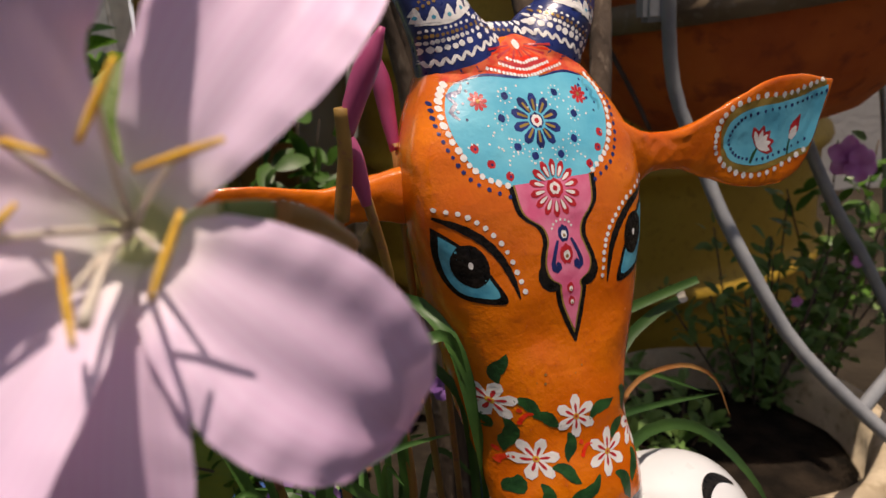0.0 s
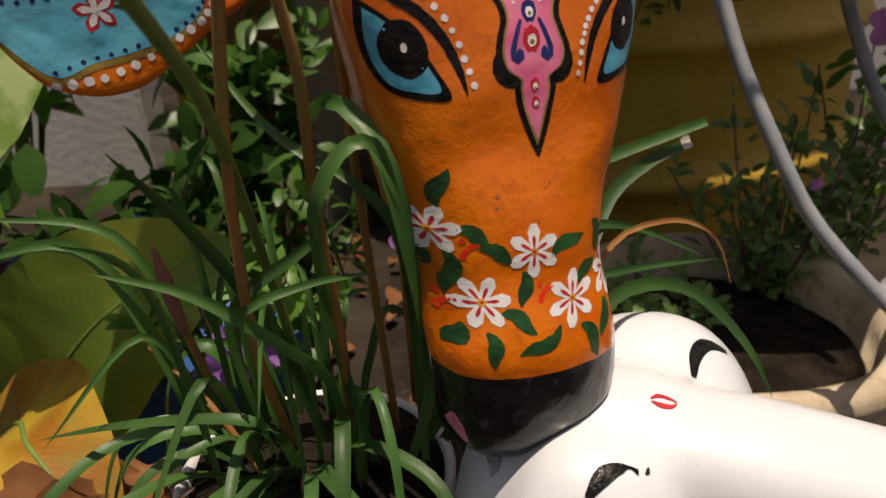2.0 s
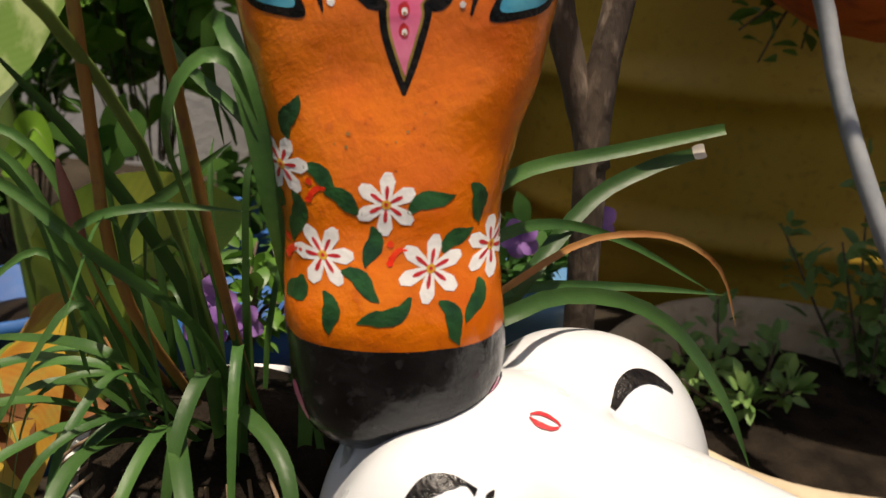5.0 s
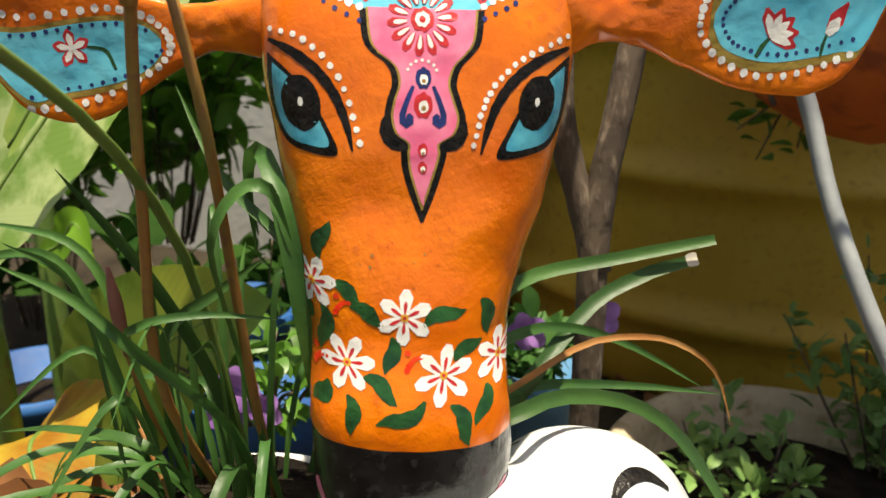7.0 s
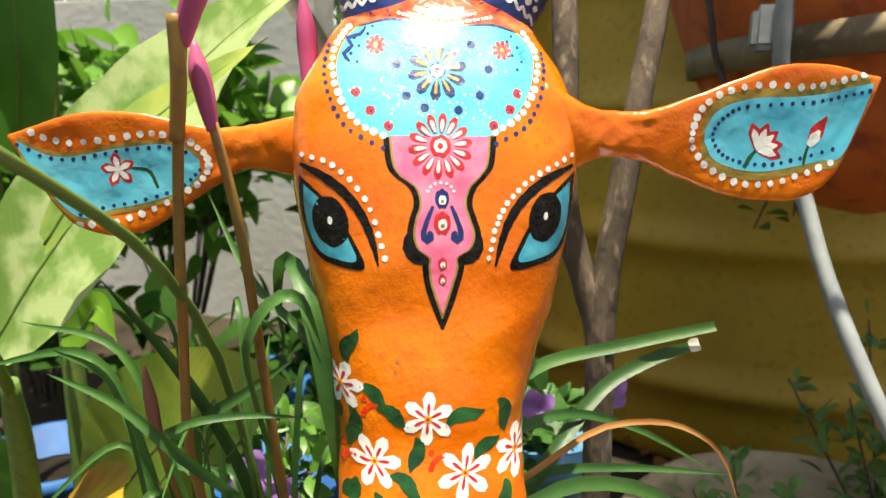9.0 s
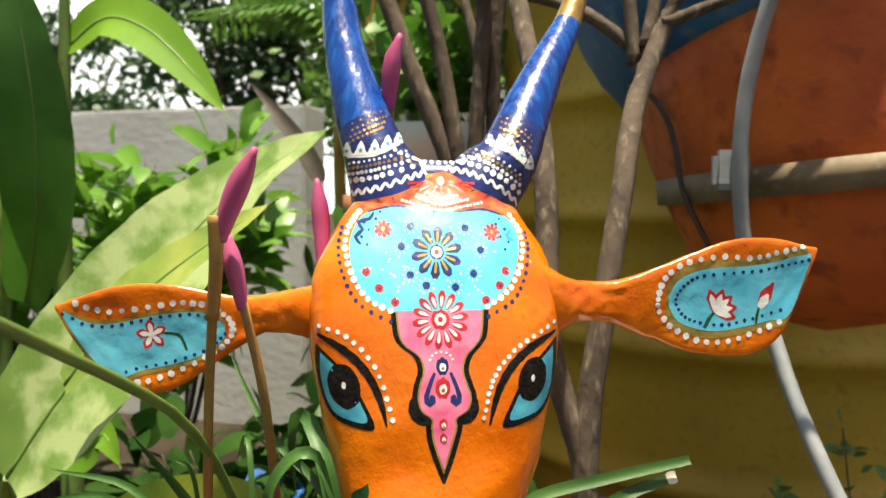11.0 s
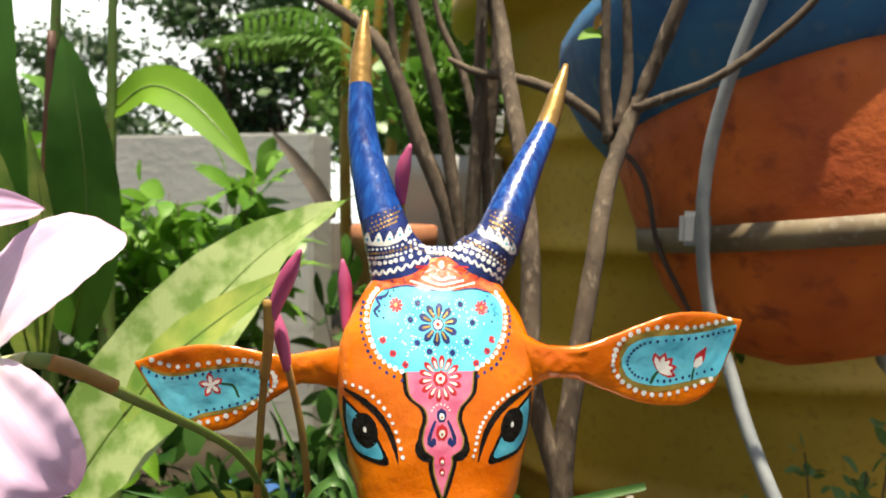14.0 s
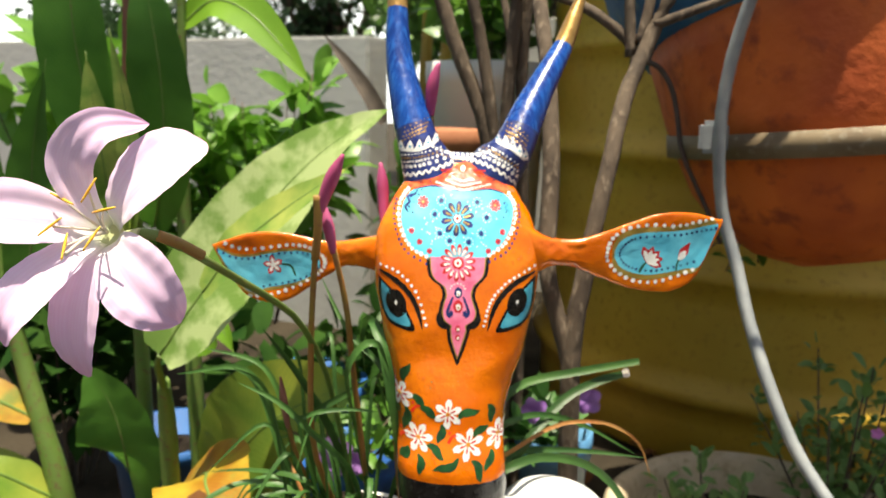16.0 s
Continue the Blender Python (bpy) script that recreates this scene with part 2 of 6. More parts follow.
POTBLUE = mat("weathered_blue_paint", (0.006, 0.065, 0.19), (0.022, 0.14, 0.30), 9, 0.6, 0.6, 38, depth=0.003, c3=(0.075, 0.16, 0.24))
GALV = mat("grey_metal_paint", (0.25, 0.27, 0.29), (0.36, 0.38, 0.39), 30, 0.45, 0.4, 120, metal=0.25)
BANDM = mat("band_metal", (0.15, 0.105, 0.06), (0.24, 0.18, 0.105), 16, 0.6, 0.5, 80, metal=0.1, c3=(0.26, 0.22, 0.16))
CREAM = mat("cream_stone_pot", (0.44, 0.35, 0.23), (0.62, 0.52, 0.36), 18, 0.8, 0.7, 50, depth=0.003, c3=(0.36, 0.28, 0.17))
SOIL = mat("soil", (0.010, 0.008, 0.006), (0.030, 0.022, 0.015), 25, 0.95, 1.0, 120, depth=0.008)
GROUNDM = mat("terrace_ground", (0.020, 0.016, 0.012), (0.050, 0.040, 0.028), 5, 0.9, 0.8, 60, depth=0.006, c3=(0.045, 0.035, 0.024))
WALLM = mat("grey_plaster", (0.56, 0.555, 0.535), (0.65, 0.645, 0.62), 2.2, 0.85, 0.5, 40, depth=0.004)
GLAZE = mat("white_glaze", (0.66, 0.69, 0.70), (0.75, 0.77, 0.78), 14, 0.3, 0.12, 60, coat=0.3)
GREYSTROKE = mat("grey_brush_paint", (0.20, 0.21, 0.21), (0.52, 0.52, 0.50), 60, 0.4, 0.3, 200, stretch=(1, 1, 5))
WHITEPOT = mat("white_plastic", (0.50, 0.50, 0.48), (0.68, 0.68, 0.66), 14, 0.4, 0.3, 90)
ROOTM = mat("roots", (0.16, 0.10, 0.06), (0.26, 0.18, 0.11), 40, 0.8, 0.4, 200)
PALEBLUE = mat("pale_blue_plastic", (0.07, 0.22, 0.42), (0.13, 0.31, 0.50), 10, 0.4, 0.3, 80)
CLOUD = bpy.data.materials.new("bright_haze")
CLOUD.use_nodes = True
CLOUD.node_tree.nodes["Principled BSDF"].inputs["Base Color"].default_value = (0.8, 0.85, 0.9, 1)
CLOUD.node_tree.nodes["Principled BSDF"].inputs["Emission Color"].default_value = (0.86, 0.93, 1.0, 1)
CLOUD.node_tree.nodes["Principled BSDF"].inputs["Emission Strength"].default_value = 0.9
BLUEPL = mat("blue_plastic", (0.006, 0.055, 0.22), (0.016, 0.12, 0.36), 10, 0.62, 0.3, 80)
PURPLE = mat("purple_petal", (0.30, 0.12, 0.48), (0.46, 0.24, 0.62), 40, 0.5, 0.2, 200, trans=0.25)
MAGENTA = mat("magenta_petal", (0.66, 0.20, 0.58), (0.78, 0.34, 0.70), 40, 0.5, 0.2, 200, trans=0.25)
LITTER = mat("brown_litter", (0.12, 0.05, 0.02), (0.24, 0.11, 0.045), 14, 0.8, 0.4, 100, trans=0.1)
TERRA = mat("terracotta", (0.36, 0.13, 0.06), (0.45, 0.19, 0.10), 14, 0.8, 0.5, 80)
WIRE = mat("dark_cable", (0.05, 0.035, 0.03), (0.09, 0.06, 0.05), 40, 0.6, 0.2, 200)

# ---- mesh helpers ----
ORIGIN = {}

def spline(pts, n):
    """n + 1 points along a smooth curve through pts; works on tuples of any length."""
    P = [np.array(p, float) for p in pts]
    P = [2 * P[0] - P[1]] + P + [2 * P[-1] - P[-2]]
    out = []
    for i in range(n + 1):
        s = i / n * (len(P) - 3)
        k = min(int(s), len(P) - 4)
        t = s - k
        a, b, c, d = P[k:k + 4]
        out.append(0.5 * (2 * b + (c - a) * t + (2 * a - 5 * b + 4 * c - d) * t * t + (3 * b - a - 3 * c + d) * t ** 3))
    return out

def tube(bm, pts, radii, n=8, seg=12, mat_at=None, rough=0.0):
    """A round tube along pts whose radius follows radii, closed at both ends."""
    P = [Vector(p) for p in spline(pts, seg)]
    R = [max(0.0002, float(r[0])) for r in spline([(r,) for r in radii], seg)]
    ref = Vector((0.31, 0.2, 0.93))
    rows = []
    for i, p in enumerate(P):
        T = (P[min(i + 1, seg)] - P[max(i - 1, 0)]).normalized()
        A = T.cross(ref)
        A = (A if A.length > 0.05 else T.cross(Vector((1, 0, 0)))).normalized()
        B = T.cross(A)
        rows.append([bm.verts.new(p + (A * math.cos(2 * math.pi * j / n) + B * math.sin(2 * math.pi * j / n)) * R[i] * (1 + rough * (random.random() - 0.5))) for j in range(n)])
    for i in range(seg):
        for j in range(n):
            f = bm.faces.new((rows[i][j], rows[i][(j + 1) % n], rows[i + 1][(j + 1) % n], rows[i + 1][j]))
            f.smooth = True
            if mat_at:
                f.material_index = mat_at((i + 0.5) / seg)
    for row, m in ((rows[0], 0.0), (rows[-1], 1.0)):
        f = bm.faces.new(row)
        if mat_at:
            f.material_index = mat_at(m)
    return rows

def ribbon(bm, pts, width, up=(0, 0, 1), fold=0.25, seg=14, shape=None, across=4, wave=0.0, mat_index=0, twist=0.0, ridge=0.0):
    """A leaf blade along pts; shape(t) gives its share of the width, fold how far its halves rise."""
    uv = bm.loops.layers.uv.verify()
    P = [Vector(p) for p in spline(pts, seg)]
    shape = shape or (lambda t: min(1.0, 6 * t + 0.45) * (1 - t ** 3.5) + 0.04)
    rows, up = [], Vector(up)
    for i, p in enumerate(P):
        T = (P[min(i + 1, seg)] - P[max(i - 1, 0)]).normalized()
        S = T.cross(up)
        S = (S if S.length > 0.02 else T.cross(Vector((0.6, 0.8, 0)))).normalized()
        N = S.cross(T).normalized()
        a = twist * i / seg
        S, N = S * math.cos(a) + N * math.sin(a), N * math.cos(a) - S * math.sin(a)
        w = width * shape(i / seg)
        row = []
        for j in range(across + 1):
            s = 2 * j / across - 1
            lift = fold * w * abs(s) ** 1.4 + wave * width * math.sin(i * 1.7 + (2 if s > 0 else 0)) * abs(s) ** 2 + ridge * w * math.sin(s * 8.5 + i * 0.11) * min(1, 3 * i / seg)
            row.append(bm.verts.new(p + S * w * s + N * lift))
        rows.append(row)
    for i in range(seg):
        for j in range(across):
            f = bm.faces.new((rows[i][j], rows[i][j + 1], rows[i + 1][j + 1], rows[i + 1][j]))
            f.smooth, f.material_index = True, mat_index
            for loop, (a, b) in zip(f.loops, ((j, i), (j + 1, i), (j + 1, i + 1), (j, i + 1))):
                loop[uv].uv = (abs(2 * a / across - 1), b / seg)

def lathe(bm, profile, centre, n=48, tilt=None, lumps=0.0, mat_at=None):
    """A turned body: profile rows of radius and height; closed where a radius is 0."""
    rows = []
    for k, (r, z) in enumerate(profile):
        row = []
        for j in range(n):
            a = 2 * math.pi * j / n
            v = Vector((r * math.cos(a), r * math.sin(a), z))
            v *= 1 + lumps * noise.noise(v * 9)
            row.append(bm.verts.new((tilt @ v if tilt else v) + Vector(centre)))
        rows.append(row)
    for i in range(len(rows) - 1):
        for j in range(n):
            f = bm.faces.new((rows[i][j], rows[i][(j + 1) % n], rows[i + 1][(j + 1) % n], rows[i + 1][j]))
            f.smooth = True
            if mat_at:
                f.material_index = mat_at(i)
    bm.faces.new(rows[0][::-1]), bm.faces.new(rows[-1])

def mesh_of(name, bm, mats, origin):
    me = bpy.data.meshes.new(name)
    bmesh.ops.recalc_face_normals(bm, faces=bm.faces)
    bm.to_mesh(me)
    bm.free()
    me.transform(Matrix.Translation(-Vector(origin)))
    for m in (mats if isinstance(mats, (list, tuple)) else [mats]):
        me.materials.append(m)
    return me

def thing(name, base, label, category, group="", bm=None, mats=None, kind=""):
    """A top-level thing at base: an Empty, or one mesh."""
    ob = new(name, mesh_of(name, bm, mats, base) if bm else None)
    ob.location = base
    ORIGIN[ob.name] = Vector(base)
    return tagged(ob, label, category, group, kind)

def part(name, bm, material, parent, label=""):
    ob = new(name, mesh_of(name, bm, material, ORIGIN[parent.name]))
    ob.parent = parent
    ORIGIN[ob.name] = ORIGIN[parent.name]
    return tagged(ob, label)

def box(bm, lo, hi, bevel=0.0):
    g = bmesh.ops.create_cube(bm, size=1.0)
    c = [(a + b) / 2 for a, b in zip(lo, hi)]
    d = [b - a for a, b in zip(lo, hi)]
    bmesh.ops.scale(bm, vec=d, verts=g["verts"])
    bmesh.ops.translate(bm, vec=c, verts=g["verts"])
    if bevel:
        bmesh.ops.bevel(bm, geom=[e for e in bm.edges], offset=bevel, segments=2, affect="EDGES")

# ---- structure ----
GROUND_Z = -0.20
bm = bmesh.new()
bmesh.ops.create_grid(bm, x_segments=60, y_segments=60, size=30)
for v in bm.verts:
    v.co.z = GROUND_Z + 0.012 * noise.noise(v.co * 1.3)
thing("ground", (0, 0, 0), "bare brown terrace ground with soil and grit", "ground", bm=bm, mats=GROUNDM, kind="structure")
bm = bmesh.new()
box(bm, (-7.0, 2.2, GROUND_Z - 0.05), (-0.94, 2.36, 0.87), 0.008)
thing("wall_north", (-4, 2.28, GROUND_Z), "plain grey plastered garden wall with flat top", "wall", bm=bm, mats=WALLM, kind="structure")
bm = bmesh.new()
box(bm, (-0.93, 3.1, GROUND_Z - 0.05), (4.5, 3.26, 1.02), 0.008)
thing("wall_east", (1.5, 3.18, GROUND_Z), "pale grey plastered wall set further back", "wall", bm=bm, mats=WALLM, kind="structure")

bm = bmesh.new()
box(bm, (-60, 40, GROUND_Z - 1), (40, 40.2, 30), 0.0)
thing("backdrop", (-10, 40, GROUND_Z), "bright white hazy cloud bank low in the sky", "sky", bm=bm, mats=CLOUD, kind="structure")

# ---- cow head sculpture: one mesh with its painted patterns ----
HEAD = pose(0.06, 0.40, 0, 0, 0, 22)
# height, middle, half width, front, back
LEVELS = [
    (0.272, -0.008, 0.020, -0.012, 0.020), (0.276, -0.009, 0.030, -0.021, 0.030), (0.287, -0.010, 0.041, -0.029, 0.040), (0.300, -0.009, 0.0455, -0.033, 0.045), (0.316, -0.008, 0.047, -0.034, 0.050),
    (0.331, -0.0085, 0.0475, -0.0345, 0.052), (0.345, -0.0095, 0.0475, -0.0345, 0.055), (0.366, -0.010, 0.0485, -0.034, 0.060), (0.388, -0.0105, 0.0515, -0.0315, 0.066), (0.410, -0.0095, 0.0560, -0.026, 0.072),
    (0.431, -0.0075, 0.0625, -0.0205, 0.080), (0.455, -0.0075, 0.0665, -0.0165, 0.090), (0.478, -0.0075, 0.070, -0.0125, 0.098), (0.500, -0.0075, 0.072, -0.007, 0.105), (0.515, -0.0075, 0.072, -0.001, 0.108),
    (0.530, -0.0075, 0.0695, 0.006, 0.110), (0.546, -0.007, 0.064, 0.0145, 0.110), (0.560, -0.007, 0.056, 0.024, 0.109), (0.573, -0.006, 0.048, 0.034, 0.106), (0.584, -0.005, 0.038, 0.044, 0.100), (0.592, -0.004, 0.026, 0.053, 0.092),
]
SIDES, head_mats = 96, [ORANGE, BLACK, OUTLINE, SKYBLUE, EYEBLUE, PINK, CORAL, RED, WHITE, NAVY, HORNBLUE, GOLD, OLIVE, LEAFPAINT, SCARLET, SUNPAINT]
slot = {m.name: i for i, m in enumerate(head_mats)}
hb = bmesh.new()
rows = []
fine_levels = spline(LEVELS, (len(LEVELS) - 1) * 5)
for z, cu, a, vf, vb in fine_levels:
    vm = min(0.03 + max(0, z - 0.53) * 0.7, vb - 0.01)
    # the muzzle juts forward and narrows towards the throat
    k = min(1.0, max(0.0, (0.380 - z) / 0.050))
    k = k * k * (3 - 2 * k)
    cu, vf, vb, vm = cu - 0.0005 * k, vf - 0.011 * k, vb - 0.030 * k, vm - 0.036 * k
    row = []
    for j in range(SIDES):
        th = 2 * math.pi * j / SIDES
        c, s = math.cos(th), math.sin(th)
        e = 2 / 2.4 if s < 0 else 2 / 2.4 + 0.35 * k
        u = cu + a * math.copysign(abs(c) ** e, c)
        v = vm + ((vb - vm) if s > 0 else (vm - vf)) * math.copysign(abs(s) ** e, s)
        q = Vector((u, v, z))
        d = noise.noise(q * 38) * 0.0013 + noise.noise(q * 110) * 0.00045 + noise.noise(q * 240) * 0.00014
        row.append(hb.verts.new(q + Vector((c, s, 0)) * d))
    rows.append(row)
for i in range(len(rows) - 1):
    for j in range(SIDES):
        f = hb.faces.new((rows[i][j], rows[i][(j + 1) % SIDES], rows[i + 1][(j + 1) % SIDES], rows[i + 1][j]))
        f.smooth, f.material_index = True, 1 if fine_levels[i + 1][0] < 0.3325 else 0
f = hb.faces.new(rows[0])
f.material_index = 1
hb.faces.new(rows[-1])
# horns with gold tips, navy collars and the saddle between them
tube(hb, [(-0.026, 0.064, 0.566), (-0.034, 0.065, 0.585), (-0.042, 0.067, 0.603), (-0.052, 0.081, 0.636), (-0.062, 0.100, 0.679), (-0.065, 0.118, 0.727), (-0.064, 0.129, 0.762), (-0.0615, 0.139, 0.794)], (0.031, 0.025, 0.0195, 0.0163, 0.0125, 0.0098, 0.0080, 0.0024), 20, 42, lambda t: slot["navy_paint"] if t < 0.36 else slot["horn_blue_paint"] if t < 0.714 else slot["gold_paint"], 0.03)
tube(hb, [(0.014, 0.064, 0.563), (0.027, 0.065, 0.583), (0.042, 0.068, 0.601), (0.059, 0.086, 0.636), (0.076, 0.105, 0.667), (0.094, 0.126, 0.697), (0.106, 0.138, 0.727), (0.117, 0.150, 0.756)], (0.030, 0.025, 0.0195, 0.0158, 0.0125, 0.0096, 0.0074, 0.0026), 20, 42, lambda t: slot["navy_paint"] if t < 0.36 else slot["horn_blue_paint"] if t < 0.714 else slot["gold_paint"], 0.03)
tube(hb, [(-0.036, 0.066, 0.583), (-0.003, 0.064, 0.584), (0.028, 0.066, 0.581)], (0.016, 0.0145, 0.016), 16, 16, lambda t: slot["navy_paint"])

def ear(stations):
    """A flat pointed ear: rows of u, depth, lower edge, upper edge, half thickness."""
    rings = []
    for u, v, lo, hi, h in spline(stations, 64):
        ring = []
        for j in range(36):
            th = 2 * math.pi * j / 36
            c, s = math.cos(th), math.sin(th)
            z = (lo + hi) / 2 + (hi - lo) / 2 * math.copysign(abs(c) ** 0.9, c)
            q = Vector((u, v + h * math.copysign(abs(s) ** 0.75, s) + 0.0035 * (1 - c * c) * min(1, (hi - lo) / 0.05), z))
            ring.append(hb.verts.new(q + Vector((0, 1, 0.6)) * ((noise.noise(q * 70) * 0.0014 + noise.noise(q * 190) * 0.0009) * (0.4 if abs(u) > 0.125 else 1.0) + abs(noise.noise(q * 120)) * 0.0016 * max(0.0, 1 - abs(abs(u) - 0.085) / 0.05))))
        rings.append(ring)
    for i in range(64):
        for j in range(36):
            f = hb.faces.new((rings[i][j], rings[i][(j + 1) % 36], rings[i + 1][(j + 1) % 36], rings[i + 1][j]))
            f.smooth = True
    hb.faces.new(rings[0]), hb.faces.new(rings[-1])

ear([(-0.055, 0.046, 0.484, 0.526, 0.018), (-0.078, 0.050, 0.490, 0.523, 0.012), (-0.105, 0.054, 0.494, 0.517, 0.008), (-0.122, 0.055, 0.486, 0.516, 0.006), (-0.140, 0.055, 0.474, 0.519, 0.005), (-0.160, 0.055, 0.461, 0.523, 0.0045),
     (-0.180, 0.056, 0.458, 0.524, 0.004), (-0.200, 0.056, 0.465, 0.5215, 0.004), (-0.216, 0.057, 0.486, 0.516, 0.0035), (-0.229, 0.057, 0.509, 0.5115, 0.002)])
ear([(0.045, 0.032, 0.484, 0.545, 0.022), (0.064, 0.027, 0.497, 0.532, 0.013), (0.078, 0.025, 0.503, 0.527, 0.009), (0.096, 0.025, 0.502, 0.527, 0.007), (0.118, 0.025, 0.493, 0.5325, 0.006), (0.145, 0.025, 0.484, 0.543, 0.005),
     (0.166, 0.025, 0.481, 0.550, 0.0045), (0.185, 0.026, 0.482, 0.552, 0.004), (0.203, 0.027, 0.493, 0.5505, 0.004), (0.216, 0.028, 0.520, 0.5475, 0.0035), (0.225, 0.029, 0.543, 0.546, 0.002)])
hb.verts.ensure_lookup_table()
from mathutils.bvhtree import BVHTree
bmesh.ops.recalc_face_normals(hb, faces=hb.faces)
skin = BVHTree.FromBMesh(hb)

def lay(grid, material, layer=1, closed=False):
    """Paints a patch: a grid of (u, z) points laid on the sculpture's front as a thin coat."""
    pts = []
    for row in grid:
        line = []
        for u, z in row:
            hit, nor, _, _ = skin.ray_cast(Vector((u, -0.3, z)), Vector((0, 1, 0)))
            if hit is None:
                line.append(None)
                continue
            if nor.y > 0:
                nor = -nor
            line.append(hb.verts.new(hit + nor * (0.00009 + 0.00008 * layer)))
        pts.append(line)
    for i in range(len(pts) - 1):
        m = len(pts[i])
        for j in range(m if closed else m - 1):
            q = (pts[i][j], pts[i][(j + 1) % m], pts[i + 1][(j + 1) % m], pts[i + 1][j])
            if None in q or max((a.co - b.co).length for a in q for b in q) > 0.012:
                continue
            f = hb.faces.new(q)
            f.smooth, f.material_index = True, slot[material.name]

def disc(u, z, r, material, layer=2, rz=None, turn=0.0, wobble=0.12):
    rz = rz or r
    n, c, s = 22 if r > 0.003 else 12, math.cos(turn), math.sin(turn)
    ph = random.random() * 6
    edge = [(math.cos(2 * math.pi * j / n) * r, math.sin(2 * math.pi * j / n) * rz * (1 + wobble * math.sin(2 * j + ph))) for j in range(n)]
    lay([[(u + k * (x * c - y * s), z + k * (x * s + y * c)) for x, y in edge] for k in ((0.03, 0.55, 1.0) if r < 0.003 else (0.02, 0.2, 0.4, 0.6, 0.8, 1.0))], material, layer, True)

def stroke(pts, widths, material, layer=2, n=None):
    """A brush stroke along (u, z) points with the given half widths."""
    length = sum(math.dist(a, b) for a, b in zip(pts, pts[1:]))
    n = n or max(6, int(length / 0.0025))
    P, Wd = spline(pts, n), spline([(w,) for w in widths], n)
    grid = []
    for i in range(n + 1):
        t = P[min(i + 1, n)] - P[max(i - 1, 0)]
        s = np.array((-t[1], t[0])) / (np.hypot(*t) + 1e-9)
        w = max(0.00005, float(Wd[i][0])) * (1 + 0.08 * math.sin(i * 2.3))
        grid.append([tuple(P[i] + s * w * k) for k in (-1, -0.5, 0, 0.5, 1)])
    lay(grid, material, layer)

def patch(centre, outline, material, layer=1, rings=14, n=72):
    """A filled area that is star-shaped round its centre."""
    edge = spline(list(outline) + [outline[0]], n)[:-1]
    c = np.array(centre)
    lay([[tuple(c + (p - c) * k) for p in edge] for k in [0.01] + [(i + 1) / rings for i in range(rings)]], material, layer, True)

def column(levels, material, layer=1, grow=0.0):
    """A filled area between left and right edges, from top to bottom: rows of z, left, right."""
    lay([[(l - grow + (r - l + 2 * grow) * k / 14, z) for k in range(15)] for z, l, r in spline(levels, 70)], material, layer)

def dotted(pts, r, material, count, layer=2, rz=None):
    for i, p in enumerate(spline(pts, count - 1)):
        k = random.uniform(0.85, 1.15)
        disc(p[0] + random.uniform(-1, 1) * r * 0.15, p[1] + random.uniform(-1, 1) * r * 0.15, r * k, material, layer, (rz or r) * k)

def rosette(u, z, inner, outer, count, width, material, layer=2, tip=None, phase=0.0, skip=()):
    for k in range(count):
        if k in skip:
            continue
        a = phase + 2 * math.pi * k / count
        c, s = math.cos(a), math.sin(a)
        stroke([(u + c * inner, z + s * inner), (u + c * (inner * 0.4 + outer * 0.6), z + s * (inner * 0.4 + outer * 0.6)), (u + c * outer, z + s * outer)], (width * 0.35, width, width * 0.45), material, layer, 5)
        if tip:
            m = inner * 0.55 + outer * 0.45
            stroke([(u + c * inner, z + s * inner), (u + c * m, z + s * m), (u + c * (m + (outer - m) * 0.4), z + s * (m + (outer - m) * 0.4))], (width * 0.15, width * (0.5 if tip is WHITE else 0.3), width * 0.2), tip, layer + 1, 4)

# forehead: blue field with dots, blue flower and small red stars
patch((-0.008, 0.545), [(-0.032, 0.514), (-0.044, 0.519), (-0.052, 0.529), (-0.0565, 0.545), (-0.054, 0.558), (-0.046, 0.567), (-0.030, 0.570), (-0.006, 0.5675), (0.020, 0.568), (0.033, 0.565), (0.040, 0.556), (0.0395, 0.544), (0.035, 0.532), (0.027, 0.522), (0.017, 0.515), (-0.008, 0.512)], SKYBLUE, 1)
dotted([(-0.034, 0.5145), (-0.047, 0.521), (-0.0545, 0.532), (-0.0585, 0.545), (-0.057, 0.558), (-0.051, 0.567)], 0.0017, WHITE, 17, 2)
dotted([(0.019, 0.5165), (0.030, 0.523), (0.0375, 0.533), (0.042, 0.545), (0.042, 0.556), (0.037, 0.565)], 0.0017, WHITE, 16, 2)
dotted([(-0.034, 0.509), (-0.051, 0.518), (-0.059, 0.531), (-0.0625, 0.545), (-0.061, 0.558)], 0.0011, NAVY, 15, 2)
dotted([(0.019, 0.511), (0.034, 0.519), (0.0415, 0.531), (0.0455, 0.545), (0.0455, 0.555)], 0.0011, NAVY, 14, 2)
rosette(-0.008, 0.545, 0.005, 0.0142, 10, 0.0026, NAVY, 2, OLIVE, 0.2)
disc(-0.008, 0.545, 0.0040, NAVY, 2)
disc(-0.008, 0.545, 0.0031, WHITE, 3)
disc(-0.008, 0.545, 0.0014, RED, 4)
for u, z in ((-0.0375, 0.5575), (0.0245, 0.5555)):
    rosette(u, z, 0.0012, 0.0050, 9, 0.0011, RED, 2)
    disc(u, z, 0.0016, RED, 2)
    disc(u, z, 0.0011, GOLD, 3)
